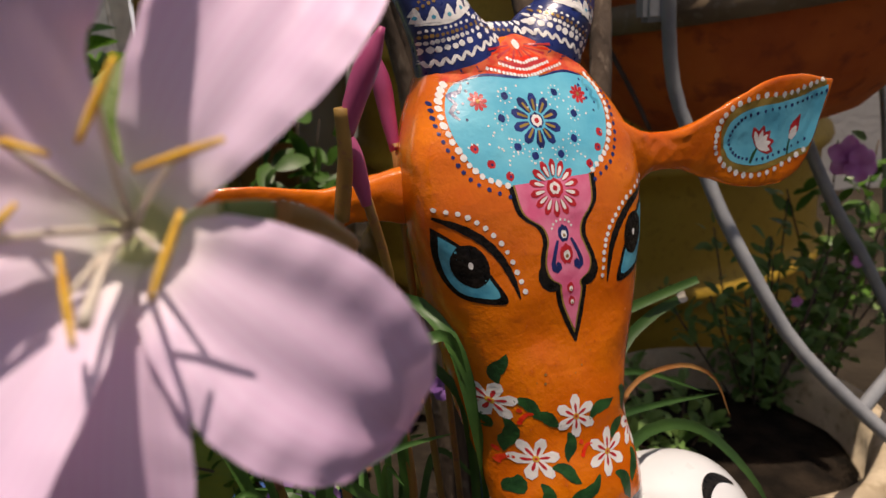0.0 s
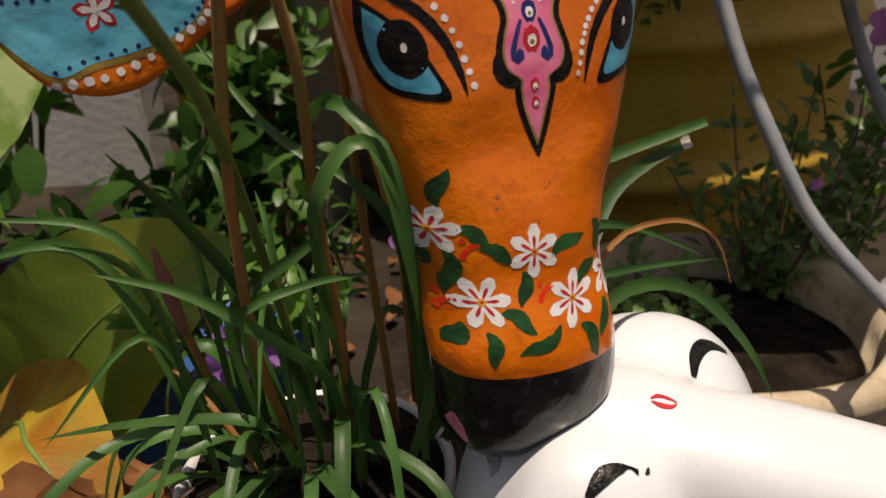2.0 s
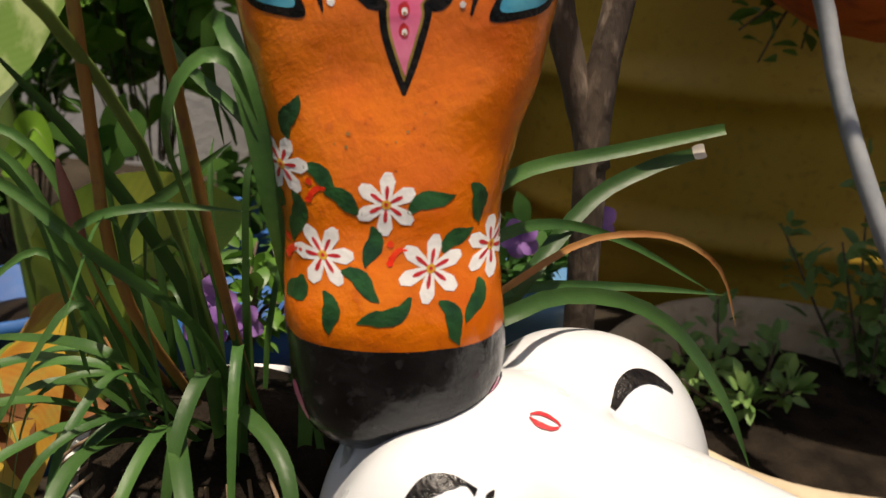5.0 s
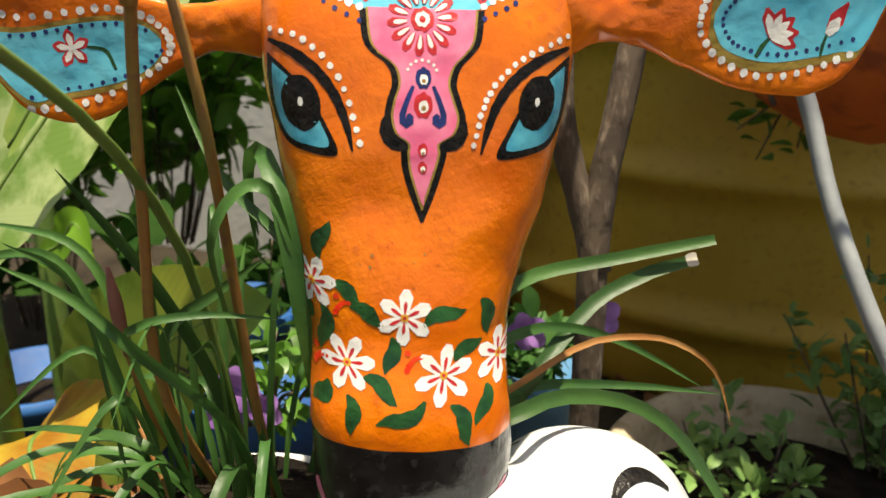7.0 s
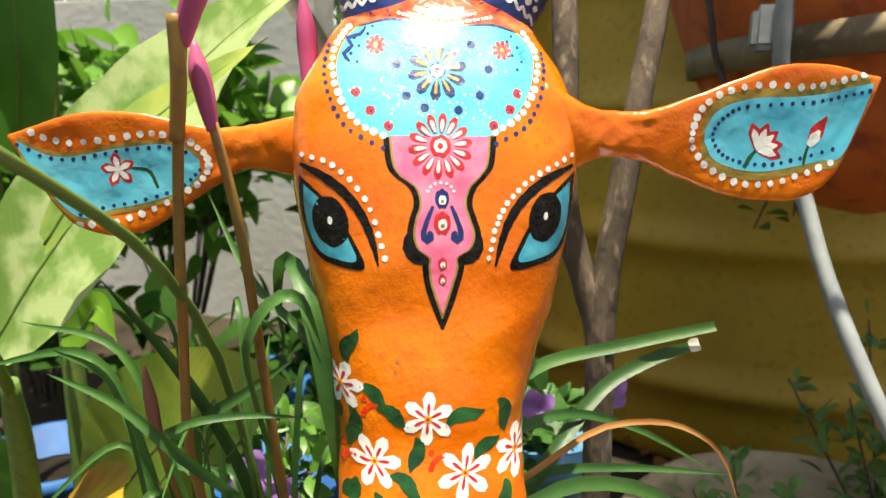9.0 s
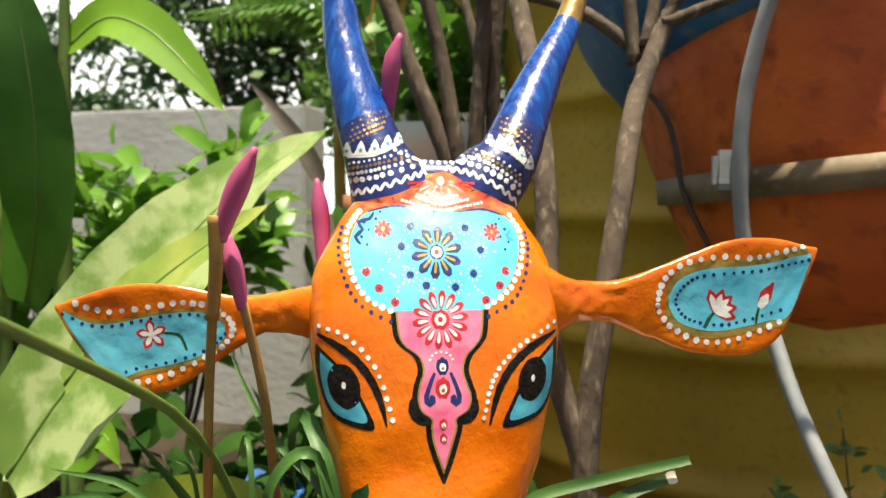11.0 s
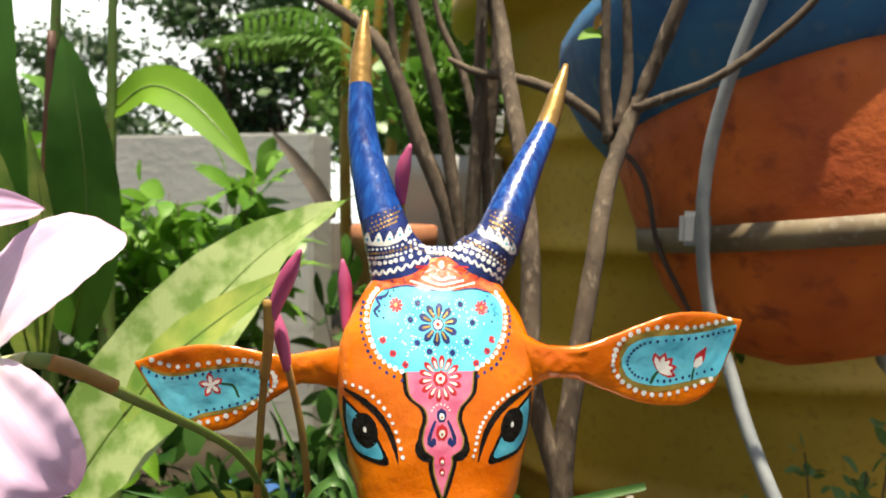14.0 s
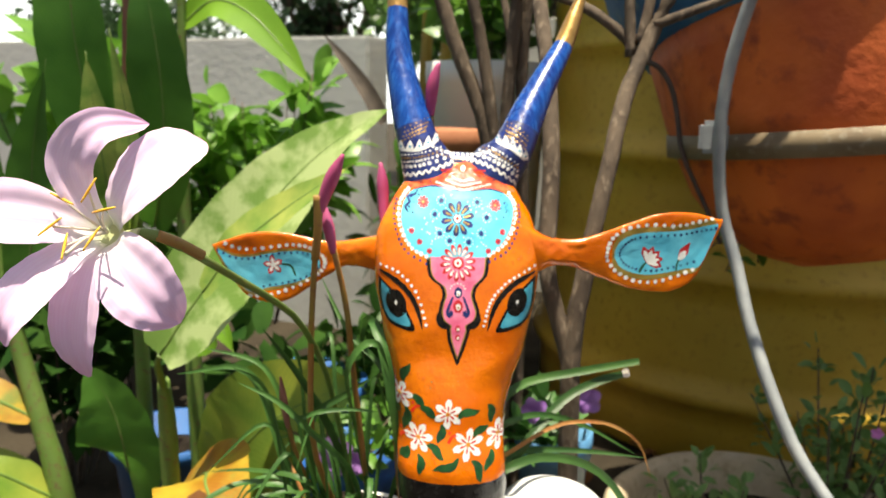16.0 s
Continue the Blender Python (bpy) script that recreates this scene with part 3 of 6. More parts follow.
for u, z in ((-0.047, 0.5345), (-0.040, 0.526), (-0.0315, 0.519), (0.0305, 0.5345), (0.0265, 0.527), (0.018, 0.5195)):
    disc(u, z, 0.0023, RED, 2)
    disc(u + 0.0004, z - 0.0003, 0.0007, NAVY, 3)
for u, z in ((-0.0275, 0.548), (-0.023, 0.533), (-0.0145, 0.5275), (0.0015, 0.5265), (0.012, 0.5335), (0.017, 0.546), (-0.022, 0.559), (0.009, 0.558)):
    disc(u, z, 0.0021, NAVY, 2)
    rosette(u, z, 0.0032, 0.0042, 9, 0.00045, WHITE, 2, None, 0.3)
for i in range(46):
    a, r = random.uniform(0, 6.283), random.uniform(0.018, 0.044)
    u, z = -0.008 + r * math.cos(a), 0.541 + 0.55 * r * math.sin(a)
    if -0.05 < u < 0.034:
        disc(u, z, 0.0006, WHITE, 2)
for side, pts in ((0, [(-0.050, 0.549), (-0.053, 0.553), (-0.049, 0.557), (-0.0515, 0.561), (-0.045, 0.563), (-0.0425, 0.567)]), (1, [(0.035, 0.546), (0.0375, 0.550), (0.033, 0.553), (0.036, 0.557), (0.031, 0.560), (0.0335, 0.563)])):
    stroke(pts, (0.0005, 0.0012, 0.001, 0.0012, 0.001, 0.0004), EYEBLUE if side else NAVY, 2)
    dotted([(p[0] + (0.0035 if not side else -0.0035), p[1]) for p in pts], 0.0008, NAVY, 6, 2)
stroke([(-0.046, 0.567), (-0.030, 0.5705), (-0.012, 0.568), (-0.004, 0.567)], (0.0003, 0.0007, 0.0007, 0.0003), NAVY, 2)
stroke([(0.003, 0.567), (0.020, 0.5685), (0.033, 0.565)], (0.0003, 0.0007, 0.0003), NAVY, 2)
# coral fan below the horns
patch((-0.004, 0.574), [(-0.060, 0.5705), (-0.044, 0.574), (-0.026, 0.5785), (-0.010, 0.587), (-0.003, 0.5905), (0.004, 0.5895), (0.016, 0.581), (0.030, 0.5745), (0.0435, 0.5665), (0.034, 0.5662), (0.015, 0.569), (-0.006, 0.5685), (-0.030, 0.571), (-0.046, 0.568)], CORAL, 1)
for k, (w, h) in enumerate(((0.009, 0.007), (0.015, 0.010), (0.023, 0.0125))):
    pts = [(-0.003 - w, 0.585 - h * 0.75), (-0.003 - w * 0.5, 0.5855 - h * 1.1), (-0.003, 0.5855 - h * 1.25), (-0.003 + w * 0.5, 0.5855 - h * 1.1), (-0.003 + w, 0.5835 - h * 0.75)]
    stroke(pts, (0.0003, 0.0012, 0.0012, 0.0012, 0.0003), RED if k == 1 else SCARLET, 2)
    dotted([(a, b - 0.0018) for a, b in pts], 0.0009, WHITE, 11 + 6 * k, 3)
for k in range(13):
    a = math.pi * (1.04 + 0.92 * k / 12)
    stroke([(-0.003 + 0.005 * math.cos(a), 0.585 + 0.003 * math.sin(a)), (-0.003 + (0.011 + 0.009 * abs(math.cos(a))) * math.cos(a), 0.585 + 0.011 * math.sin(a))], (0.0003, 0.0008), SCARLET if k % 2 else RED, 2, 6)
disc(-0.003, 0.585, 0.0022, WHITE, 3, 0.0026)
dotted([(-0.030, 0.6035), (-0.017, 0.5985), (-0.003, 0.5965), (0.011, 0.5975), (0.024, 0.602)], 0.0013, WHITE, 15, 2)
dotted([(-0.026, 0.598), (-0.015, 0.5945), (-0.003, 0.593)], 0.0008, GOLD, 9, 2)
# horn collars
for zig, dots, teeth, gold in (
    (((-0.0585, 0.5775), (-0.048, 0.579), (-0.036, 0.582), (-0.022, 0.587), (-0.011, 0.5905)), ((-0.057, 0.585), (-0.045, 0.5865), (-0.0324, 0.5895), (-0.013, 0.596)), ((-0.0585, 0.600), (-0.042, 0.601), (-0.027, 0.608)), ((-0.056, 0.6115), (-0.044, 0.617), (-0.036, 0.6205))),
    (((0.0005, 0.593), (0.011, 0.591), (0.0215, 0.587), (0.034, 0.580), (0.0445, 0.572)), ((0.006, 0.598), (0.020, 0.594), (0.032, 0.588), (0.0455, 0.579)), ((0.028, 0.608), (0.0405, 0.6025), (0.0525, 0.593)), ((0.036, 0.618), (0.0446, 0.6134), (0.053, 0.606)))):
    z = spline(zig, 18)
    stroke([(p[0], p[1] + (0.0016 if i % 2 else -0.0016)) for i, p in enumerate(z)], [0.0009] * 19, WHITE, 2, 60)
    dotted(dots, 0.0018, WHITE, 10, 2)
    dotted([(a, b + 0.0042) for a, b in dots], 0.0012, WHITE, 15, 2)
    dotted([(a, b + 0.0105) for a, b in dots], 0.0008, WHITE, 13, 2)
    dotted([(a, b + 0.0075) for a, b in dots], 0.0010, GOLD, 15, 2)
    stroke(teeth, (0.0012, 0.0016, 0.0012), WHITE, 2)
    for p in spline(teeth, 4):
        stroke([(p[0], p[1]), (p[0] + 0.0003, p[1] + 0.0045), (p[0] + 0.0004, p[1] + 0.0085)], (0.0038, 0.0024, 0.0004), WHITE, 3, 5)
        disc(p[0] + 0.0002, p[1] + 0.003, 0.0011, EYEBLUE, 4)
    dotted(gold, 0.0009, GOLD, 10, 2)
    dotted([(a + 0.001, b + 0.004) for a, b in gold], 0.0008, GOLD, 9, 2)
    dotted([(a - 0.001, b - 0.0035) for a, b in gold], 0.0009, GOLD, 10, 2)
    dotted([(a + 0.001, b + 0.008) for a, b in gold], 0.0006, GOLD, 6, 2)
# pink nose ornament with black and gold outline
ORNAMENT = [(0.5145, -0.0315, 0.0165), (0.502, -0.0300, 0.0150), (0.4965, -0.0265, 0.0115), (0.491, -0.0195, 0.0065), (0.484, -0.0175, 0.0045), (0.477, -0.0195, 0.0065), (0.470, -0.0205, 0.0085), (0.4635, -0.0185, 0.0065), (0.4595, -0.0135, 0.0005), (0.455, -0.0135, 0.0005), (0.4475, -0.0125, -0.0015), (0.438, -0.0095, -0.0045), (0.4315, -0.0073, -0.0067)]
column([(z - (0.0050 if k == len(ORNAMENT) - 1 else 0), l - (0.0003 if k == len(ORNAMENT) - 1 else 0.0027), r + (0.0003 if k == len(ORNAMENT) - 1 else 0.0027)) for k, (z, l, r) in enumerate(ORNAMENT)], OUTLINE, 1)
column([(z, l + 0.0001, r - 0.0001) for z, l, r in ORNAMENT], OLIVE, 2)
column([(z, l + 0.0011, max(l + 0.0013, r - 0.0011)) for z, l, r in ORNAMENT[:-1] + [(0.4335, -0.0077, -0.0065)]], PINK, 3)
for sg in (-1, 1):
    mid = -0.0065
    stroke([(mid + sg * 0.0125, 0.4735), (mid + sg * 0.0155, 0.467), (mid + sg * 0.0125, 0.460), (mid + sg * 0.0075, 0.4585)], (0.0008, 0.0034, 0.0036, 0.0014), OUTLINE, 1)
rosette(-0.0075, 0.510, 0.0065, 0.0150, 14, 0.0020, RED, 5, WHITE, 0.12)
disc(-0.0075, 0.510, 0.0050, RED, 5)
disc(-0.0075, 0.510, 0.0031, WHITE, 6)
disc(-0.0075, 0.510, 0.0014, RED, 7)
for k in range(7):
    a = math.pi * (k + 0.5) / 7
    disc(-0.0075 + 0.0062 * math.cos(a), 0.4885 + 0.0050 * math.sin(a), 0.0007, WHITE, 5)
for u, z, r, m in ((-0.007, 0.4862, 0.0034, NAVY), (-0.007, 0.4752, 0.0040, RED), (-0.007, 0.4568, 0.0022, RED), (-0.007, 0.4495, 0.0020, RED)):
    disc(u, z, r, m, 5, r * 1.3)
    disc(u + 0.0002, z - 0.0006, r * 0.52, WHITE, 6, r * 0.66)
    disc(u + 0.0002, z - 0.0012, r * 0.26, GOLD, 7)
for sg in (-1, 1):
    stroke([(-0.007 + sg * 0.0042, 0.483), (-0.007 + sg * 0.0068, 0.477), (-0.007 + sg * 0.0088, 0.4705), (-0.007 + sg * 0.0075, 0.4672), (-0.007 + sg * 0.0053, 0.4695), (-0.007 + sg * 0.0065, 0.4715)], (0.0007, 0.0011, 0.0013, 0.0016, 0.0018, 0.0009), NAVY, 5)
# eyes
for eye, pupil, brow, dots in (
    ([(-0.0745, 0.4945), (-0.0645, 0.487), (-0.0555, 0.4775), (-0.0480, 0.466), (-0.0435, 0.4545), (-0.056, 0.4545), (-0.0655, 0.458), (-0.0715, 0.468), (-0.0745, 0.482)], (-0.0590, 0.474), [(-0.0740, 0.5005), (-0.0625, 0.4955), (-0.0520, 0.488), (-0.0440, 0.478), (-0.0390, 0.466), (-0.0365, 0.4555)], [(-0.073, 0.505), (-0.0605, 0.502), (-0.0505, 0.495), (-0.0420, 0.485), (-0.0370, 0.472), (-0.0335, 0.459)]),
    ([(0.0605, 0.4965), (0.0485, 0.488), (0.0380, 0.477), (0.0305, 0.465), (0.0260, 0.454), (0.040, 0.4545), (0.0510, 0.458), (0.0575, 0.468), (0.0600, 0.482)], (0.0435, 0.476), [(0.0600, 0.5005), (0.0455, 0.495), (0.0335, 0.487), (0.0255, 0.477), (0.0210, 0.466), (0.0180, 0.455)], [(0.0590, 0.5055), (0.0440, 0.499), (0.0315, 0.4915), (0.0225, 0.482), (0.0180, 0.472), (0.0150, 0.459)])):
    c = (sum(p[0] for p in eye) / 9, sum(p[1] for p in eye) / 9)
    patch(c, [(p[0] + (p[0] - c[0]) * 0.03, p[1] + (p[1] - c[1]) * 0.03) for p in eye], OUTLINE, 1)
    patch(c, [(c[0] + (p[0] - c[0]) * 0.82, c[1] + (p[1] - c[1]) * 0.84) for p in eye], EYEBLUE, 2)
    disc(pupil[0], pupil[1] + 0.0005, 0.0088, OUTLINE, 3, 0.0120, 0.25 if pupil[0] < 0 else -0.25, 0.03)
    disc(pupil[0], pupil[1] + 0.001, 0.0012, WHITE, 4, 0.0020)
    stroke(brow, (0.0008, 0.0021, 0.0023, 0.0021, 0.0016, 0.0004), OUTLINE, 2)
    dotted(dots, 0.0014, WHITE, 13 if pupil[0] < 0 else 17, 2)
# flowers and leaves on the muzzle
for u, z, r, ph, lilac in ((-0.0550, 0.397, 0.0115, 0.2, 0), (-0.0140, 0.387, 0.0120, 0.45, 1), (-0.0385, 0.366, 0.0120, 0.1, 0), (0.0030, 0.3625, 0.0130, 0.35, 0), (0.0290, 0.3655, 0.0115, 0.5, 0)):
    rosette(u, z, 0.0012, r, 6, 0.0030, WHITE, 2, None, ph)
    rosette(u, z, 0.0016, r * 0.58, 6, 0.0008, RED, 3, None, ph)
    disc(u, z, 0.0018, SUNPAINT, 4)
    disc(u, z, 0.0008, RED, 5)
for a, b in (((-0.0515, 0.408), (-0.0485, 0.4255)), ((-0.0455, 0.3985), (-0.032, 0.3985 - 0.006)), ((-0.0505, 0.3885), (-0.0485, 0.367)), ((-0.0375, 0.3900), (-0.0225, 0.3845)), ((-0.0195, 0.3785), (-0.0205, 0.3630)), ((-0.0055, 0.3835), (0.0120, 0.3915)), ((0.0195, 0.3930), (0.0250, 0.3770)),
             ((0.0080, 0.3680), (0.0195, 0.3765)), ((-0.0315, 0.3610), (-0.0160, 0.3525)), ((-0.0385, 0.3530), (-0.0350, 0.3370)), ((-0.0050, 0.3525), (-0.0245, 0.3400)), ((0.0060, 0.3500), (0.0165, 0.3330)), ((0.0225, 0.3560), (0.0190, 0.3400)), ((-0.0470, 0.3560), (-0.0530, 0.3440)), ((-0.0580, 0.3870), (-0.0590, 0.3750))):
    n = np.array((-(b[1] - a[1]), b[0] - a[0])) * 0.12
    m = [tuple(np.array(a) * (1 - k) + np.array(b) * k + n * math.sin(k * 5)) for k in (0, 0.25, 0.5, 0.75, 1)]
    stroke(m, (0.0006, 0.0029, 0.0034, 0.0025, 0.0002), LEAFPAINT, 2)
for u, z in ((-0.0110, 0.3690), (-0.0420, 0.3905), (-0.0520, 0.3640)):
    stroke([(u + 0.0050, z + 0.0010), (u + 0.0015, z + 0.0005), (u - 0.0015, z - 0.0030)], (0.0006, 0.0010, 0.0012), SCARLET, 2)
    disc(u - 0.0015, z + 0.0028, 0.0014, SCARLET, 2)
    disc(u - 0.0018, z - 0.0042, 0.0013, SCARLET, 2)
for i in range(26):
    disc(random.gauss(-0.012, 0.011), random.gauss(0.409, 0.006), random.uniform(0.0003, 0.0007), ORANGE if i % 5 else GOLD, 3)
# nostrils
stroke([(-0.0525, 0.307), (-0.0515, 0.300), (-0.0470, 0.290)], (0.0005, 0.0024, 0.0006), PINK, 2)
stroke([(0.0345, 0.307), (0.0310, 0.299), (0.0265, 0.290)], (0.0006, 0.0034, 0.0008), PINK, 2)
# ears: blue fields, dots and small flowers
EAR_L = [(-0.2245, 0.5050, 0.5080), (-0.210, 0.4815, 0.5010), (-0.195, 0.4680, 0.5005), (-0.180, 0.4720, 0.5035), (-0.165, 0.4750, 0.5060), (-0.150, 0.4790, 0.5070), (-0.138, 0.4850, 0.5045), (-0.131, 0.4920, 0.4990)]
lay([[(u, lo - 0.0030 + (hi - lo + 0.0055) * k / 18) for k in range(19)] for u, lo, hi in spline(EAR_L, 70)], OLIVE, 1)
lay([[(u, lo + (hi - lo) * k / 18) for k in range(19)] for u, lo, hi in spline(EAR_L, 70)], SKYBLUE, 2)
dotted([(u, hi - 0.0015) for u, lo, hi in EAR_L[:-1]], 0.0011, NAVY, 17, 3)
dotted([(u, lo + 0.0018) for u, lo, hi in EAR_L[2:]], 0.0011, NAVY, 14, 3)
dotted([(-0.217, 0.5125), (-0.200, 0.5075), (-0.180, 0.5095), (-0.160, 0.5125), (-0.145, 0.5115), (-0.133, 0.5065), (-0.1265, 0.4985), (-0.130, 0.4890), (-0.142, 0.4805), (-0.160, 0.4715), (-0.178, 0.4655), (-0.196, 0.4640)], 0.0019, WHITE, 31, 3)
for k in range(5):
    a = 0.5 + 2 * math.pi * k / 5
    for w, ln, m, ly in ((0.0028, 0.0092, RED, 3), (0.0016, 0.0072, WHITE, 4)):
        stroke([(-0.174, 0.4935), (-0.174 + ln * 0.6 * math.cos(a), 0.4935 + ln * 0.6 * math.sin(a)), (-0.174 + ln * math.cos(a), 0.4935 + ln * math.sin(a))], (w * 0.3, w, w * 0.2), m, ly, 5)
stroke([(-0.167, 0.4945), (-0.158, 0.493), (-0.1535, 0.484)], (0.0006, 0.0010, 0.0007), LEAFPAINT, 3)
EAR_R = [(0.1305, 0.5120, 0.5180), (0.136, 0.5030, 0.5270), (0.148, 0.4980, 0.5325), (0.162, 0.4965, 0.5345), (0.178, 0.4985, 0.5350), (0.195, 0.5020, 0.5370), (0.208, 0.5060, 0.5400), (0.2205, 0.5385, 0.5425)]
lay([[(u - 0.002, lo - 0.0045 + (hi - lo + 0.009) * k / 18) for k in range(19)] for u, lo, hi in spline(EAR_R, 70)], OLIVE, 1)
lay([[(u, lo + (hi - lo) * k / 18) for k in range(19)] for u, lo, hi in spline(EAR_R, 70)], SKYBLUE, 2)
dotted([(0.2190, 0.5385), (0.205, 0.5355), (0.190, 0.5325), (0.170, 0.5310), (0.150, 0.5290), (0.140, 0.5240), (0.1350, 0.5150), (0.1400, 0.5060), (0.150, 0.5015), (0.165, 0.5000), (0.182, 0.5030), (0.202, 0.5080)], 0.0011, NAVY, 38, 3)
dotted([(0.2150, 0.5465), (0.200, 0.5430), (0.185, 0.5400), (0.165, 0.5410), (0.145, 0.5385), (0.130, 0.5310), (0.1245, 0.5200), (0.1240, 0.5100), (0.133, 0.4990), (0.148, 0.4915), (0.166, 0.4900), (0.184, 0.4945), (0.201, 0.5010)], 0.0019, WHITE, 33, 3)
for a in (1.9, 1.25, 0.7, 0.15, -0.35):
    for w, ln, m, ly in ((0.0032, 0.0135, RED, 3), (0.0020, 0.0105, WHITE, 4)):
        stroke([(0.1600, 0.5075), (0.1600 + ln * 0.6 * math.cos(a), 0.5085 + ln * 0.6 * math.sin(a)), (0.1600 + ln * math.cos(a), 0.5085 + ln * math.sin(a))], (w * 0.4, w, w * 0.2), m, ly, 5)
stroke([(0.1595, 0.5080), (0.156, 0.504), (0.153, 0.4985)], (0.0006, 0.0012, 0.0010), LEAFPAINT, 3)
stroke([(0.189, 0.511), (0.192, 0.517), (0.197, 0.525)], (0.0018, 0.0040, 0.0006), RED, 3)
stroke([(0.188, 0.510), (0.191, 0.514), (0.1935, 0.518)], (0.0015, 0.0030, 0.0008), WHITE, 4)
stroke([(0.188, 0.510), (0.1865, 0.505), (0.186, 0.500)], (0.0006, 0.0009, 0.0006), LEAFPAINT, 4)
me = mesh_of("cow_head_sculpture", bmesh.new(), head_mats, (0, 0, 0))
hb.to_mesh(me)
hb.free()
me.transform(Matrix.Translation((0, 0, -0.272)))
sculpture = new("cow_head_sculpture", me)
sculpture.matrix_world = Matrix.Translation((0, 0, 0.272)) @ HEAD
tagged(sculpture, "orange painted clay cow head with blue horns and floral patterns", "sculpture")

# ---- white painted figure under the muzzle: one plain mesh ----
bm = bmesh.new()
def blob(bm, centre, radii, turn=None, nu=40, nv=24, power=0.85):
    grid = []
    for i in range(nv + 1):
        la = math.pi * (i / nv - 0.5)
        row = []
        for j in range(nu):
            lo = 2 * math.pi * j / nu
            f = lambda x: math.copysign(abs(x) ** power, x)
            v = Vector((radii[0] * f(math.cos(la)) * f(math.cos(lo)), radii[1] * f(math.cos(la)) * f(math.sin(lo)), radii[2] * f(math.sin(la))))
            row.append(bm.verts.new((turn @ v if turn else v) + Vector(centre)))
        grid.append(row)
    for i in range(nv):
        for j in range(nu):
            fc = bm.faces.new((grid[i][j], grid[i][(j + 1) % nu], grid[i + 1][(j + 1) % nu], grid[i + 1][j]))
            fc.smooth = True
blob(bm, (0.134, 0.447, 0.190), (0.072, 0.058, 0.112))
blob(bm, (0.104, 0.390, 0.185), (0.088, 0.062, 0.118), Matrix.Rotation(radians(-4), 3, "Y"))
blob(bm, (0.085, 0.350, 0.135), (0.060, 0.052, 0.160))
blob(bm, (0.222, 0.362, 0.222), (0.150, 0.043, 0.058), Matrix.Rotation(radians(-10), 3, "Z") @ Matrix.Rotation(radians(13), 3, "Y"), power=0.65)
blob(bm, (0.14, 0.41, -0.03), (0.11, 0.095, 0.17))
rough_figure = new("rough_figure", mesh_of("rough_figure", bm, GLAZE, (0, 0, 0)))
melt = rough_figure.modifiers.new("melt", "REMESH")
melt.mode, melt.voxel_size, melt.use_smooth_shade = "VOXEL", 0.0045, True
even = rough_figure.modifiers.new("even", "SMOOTH")
even.factor, even.iterations = 0.5, 12
bm = bmesh.new()
bm.from_object(rough_figure, bpy.context.evaluated_depsgraph_get())
bpy.data.objects.remove(rough_figure)
for fc in bm.faces:
    fc.smooth = True
bm.faces.ensure_lookup_table()
figure_skin = BVHTree.FromBMesh(bm)
def brush_down(pts, widths, index, n=16):
    P, Wd, rows = spline(pts, n), spline([(w,) for w in widths], n), []
    for i in range(n + 1):
        t = P[min(i + 1, n)] - P[max(i - 1, 0)]
        s = np.array((-t[1], t[0])) / (np.hypot(*t) + 1e-9)
        row = []
        for k in (-1, -0.33, 0.33, 1):
            q = P[i] + s * k * max(0.0001, float(Wd[i][0]))
            hit, nor, _, _ = figure_skin.ray_cast(Vector((q[0], q[1], 0.6)), Vector((0, 0, -1)))
            row.append(bm.verts.new((hit or Vector((q[0], q[1], 0.2))) + (nor or Vector((0, 0, 1))) * 0.0006))
        rows.append(row)
    for i in range(n):
        for k in range(3):
            fc = bm.faces.new((rows[i][k], rows[i][k + 1], rows[i + 1][k + 1], rows[i + 1][k]))
            fc.smooth, fc.material_index = True, index
brush_down([(0.150, 0.411), (0.154, 0.424), (0.163, 0.434), (0.176, 0.438)], (0.0012, 0.0034, 0.0036, 0.0014), 1)
brush_down([(0.1180, 0.3755), (0.1225, 0.3778), (0.1285, 0.3768), (0.1310, 0.3750)], (0.0004, 0.0011, 0.0008, 0.0004), 2)
brush_down([(0.1180, 0.3740), (0.1225, 0.3722), (0.1275, 0.3722), (0.1305, 0.3740)], (0.0004, 0.0014, 0.001, 0.0004), 2)
brush_down([(0.080, 0.326), (0.088, 0.333), (0.097, 0.3375)], (0.0014, 0.0036, 0.0022), 1)
brush_down([(0.097, 0.3375), (0.101, 0.3385), (0.105, 0.338)], (0.0020, 0.0007, 0.0014), 1)
brush_down([(0.1085, 0.339), (0.1100, 0.341), (0.1108, 0.3435)], (0.0003, 0.0009, 0.0003), 1)
brush_down([(0.040, 0.362), (0.044, 0.380), (0.050, 0.405)], (0.002, 0.008, 0.003), 3)
brush_down([(0.086, 0.447), (0.091, 0.450), (0.097, 0.450)], (0.0006, 0.0018, 0.0006), 1)
thing("garden_figure", (0.14, 0.41, GROUND_Z), "glossy white painted clay garden figure with black brush marks", "garden figure", bm=bm, mats=[GLAZE, OUTLINE, RED, GREYSTROKE])

# ---- white pot with the rain lily ----
POT = Vector((-0.072, 0.438, 0))
pot = thing("plant_pot", (POT.x, POT.y, GROUND_Z), "white plastic plant pot with roots over its rim", "plant pot")
bm = bmesh.new()
lathe(bm, [(0.0, GROUND_Z), (0.065, GROUND_Z), (0.080, 0.178), (0.088, 0.180), (0.089, 0.203), (0.086, 0.205), (0.082, 0.201), (0.079, 0.18), (0.0, 0.18)], POT, 56)
part("pot_body", bm, WHITEPOT, pot)
bm = bmesh.new()
lathe(bm, [(0.0, 0.181), (0.081, 0.196), (0.072, 0.216), (0.03, 0.231), (0.0, 0.233)], POT, 32, lumps=0.05)
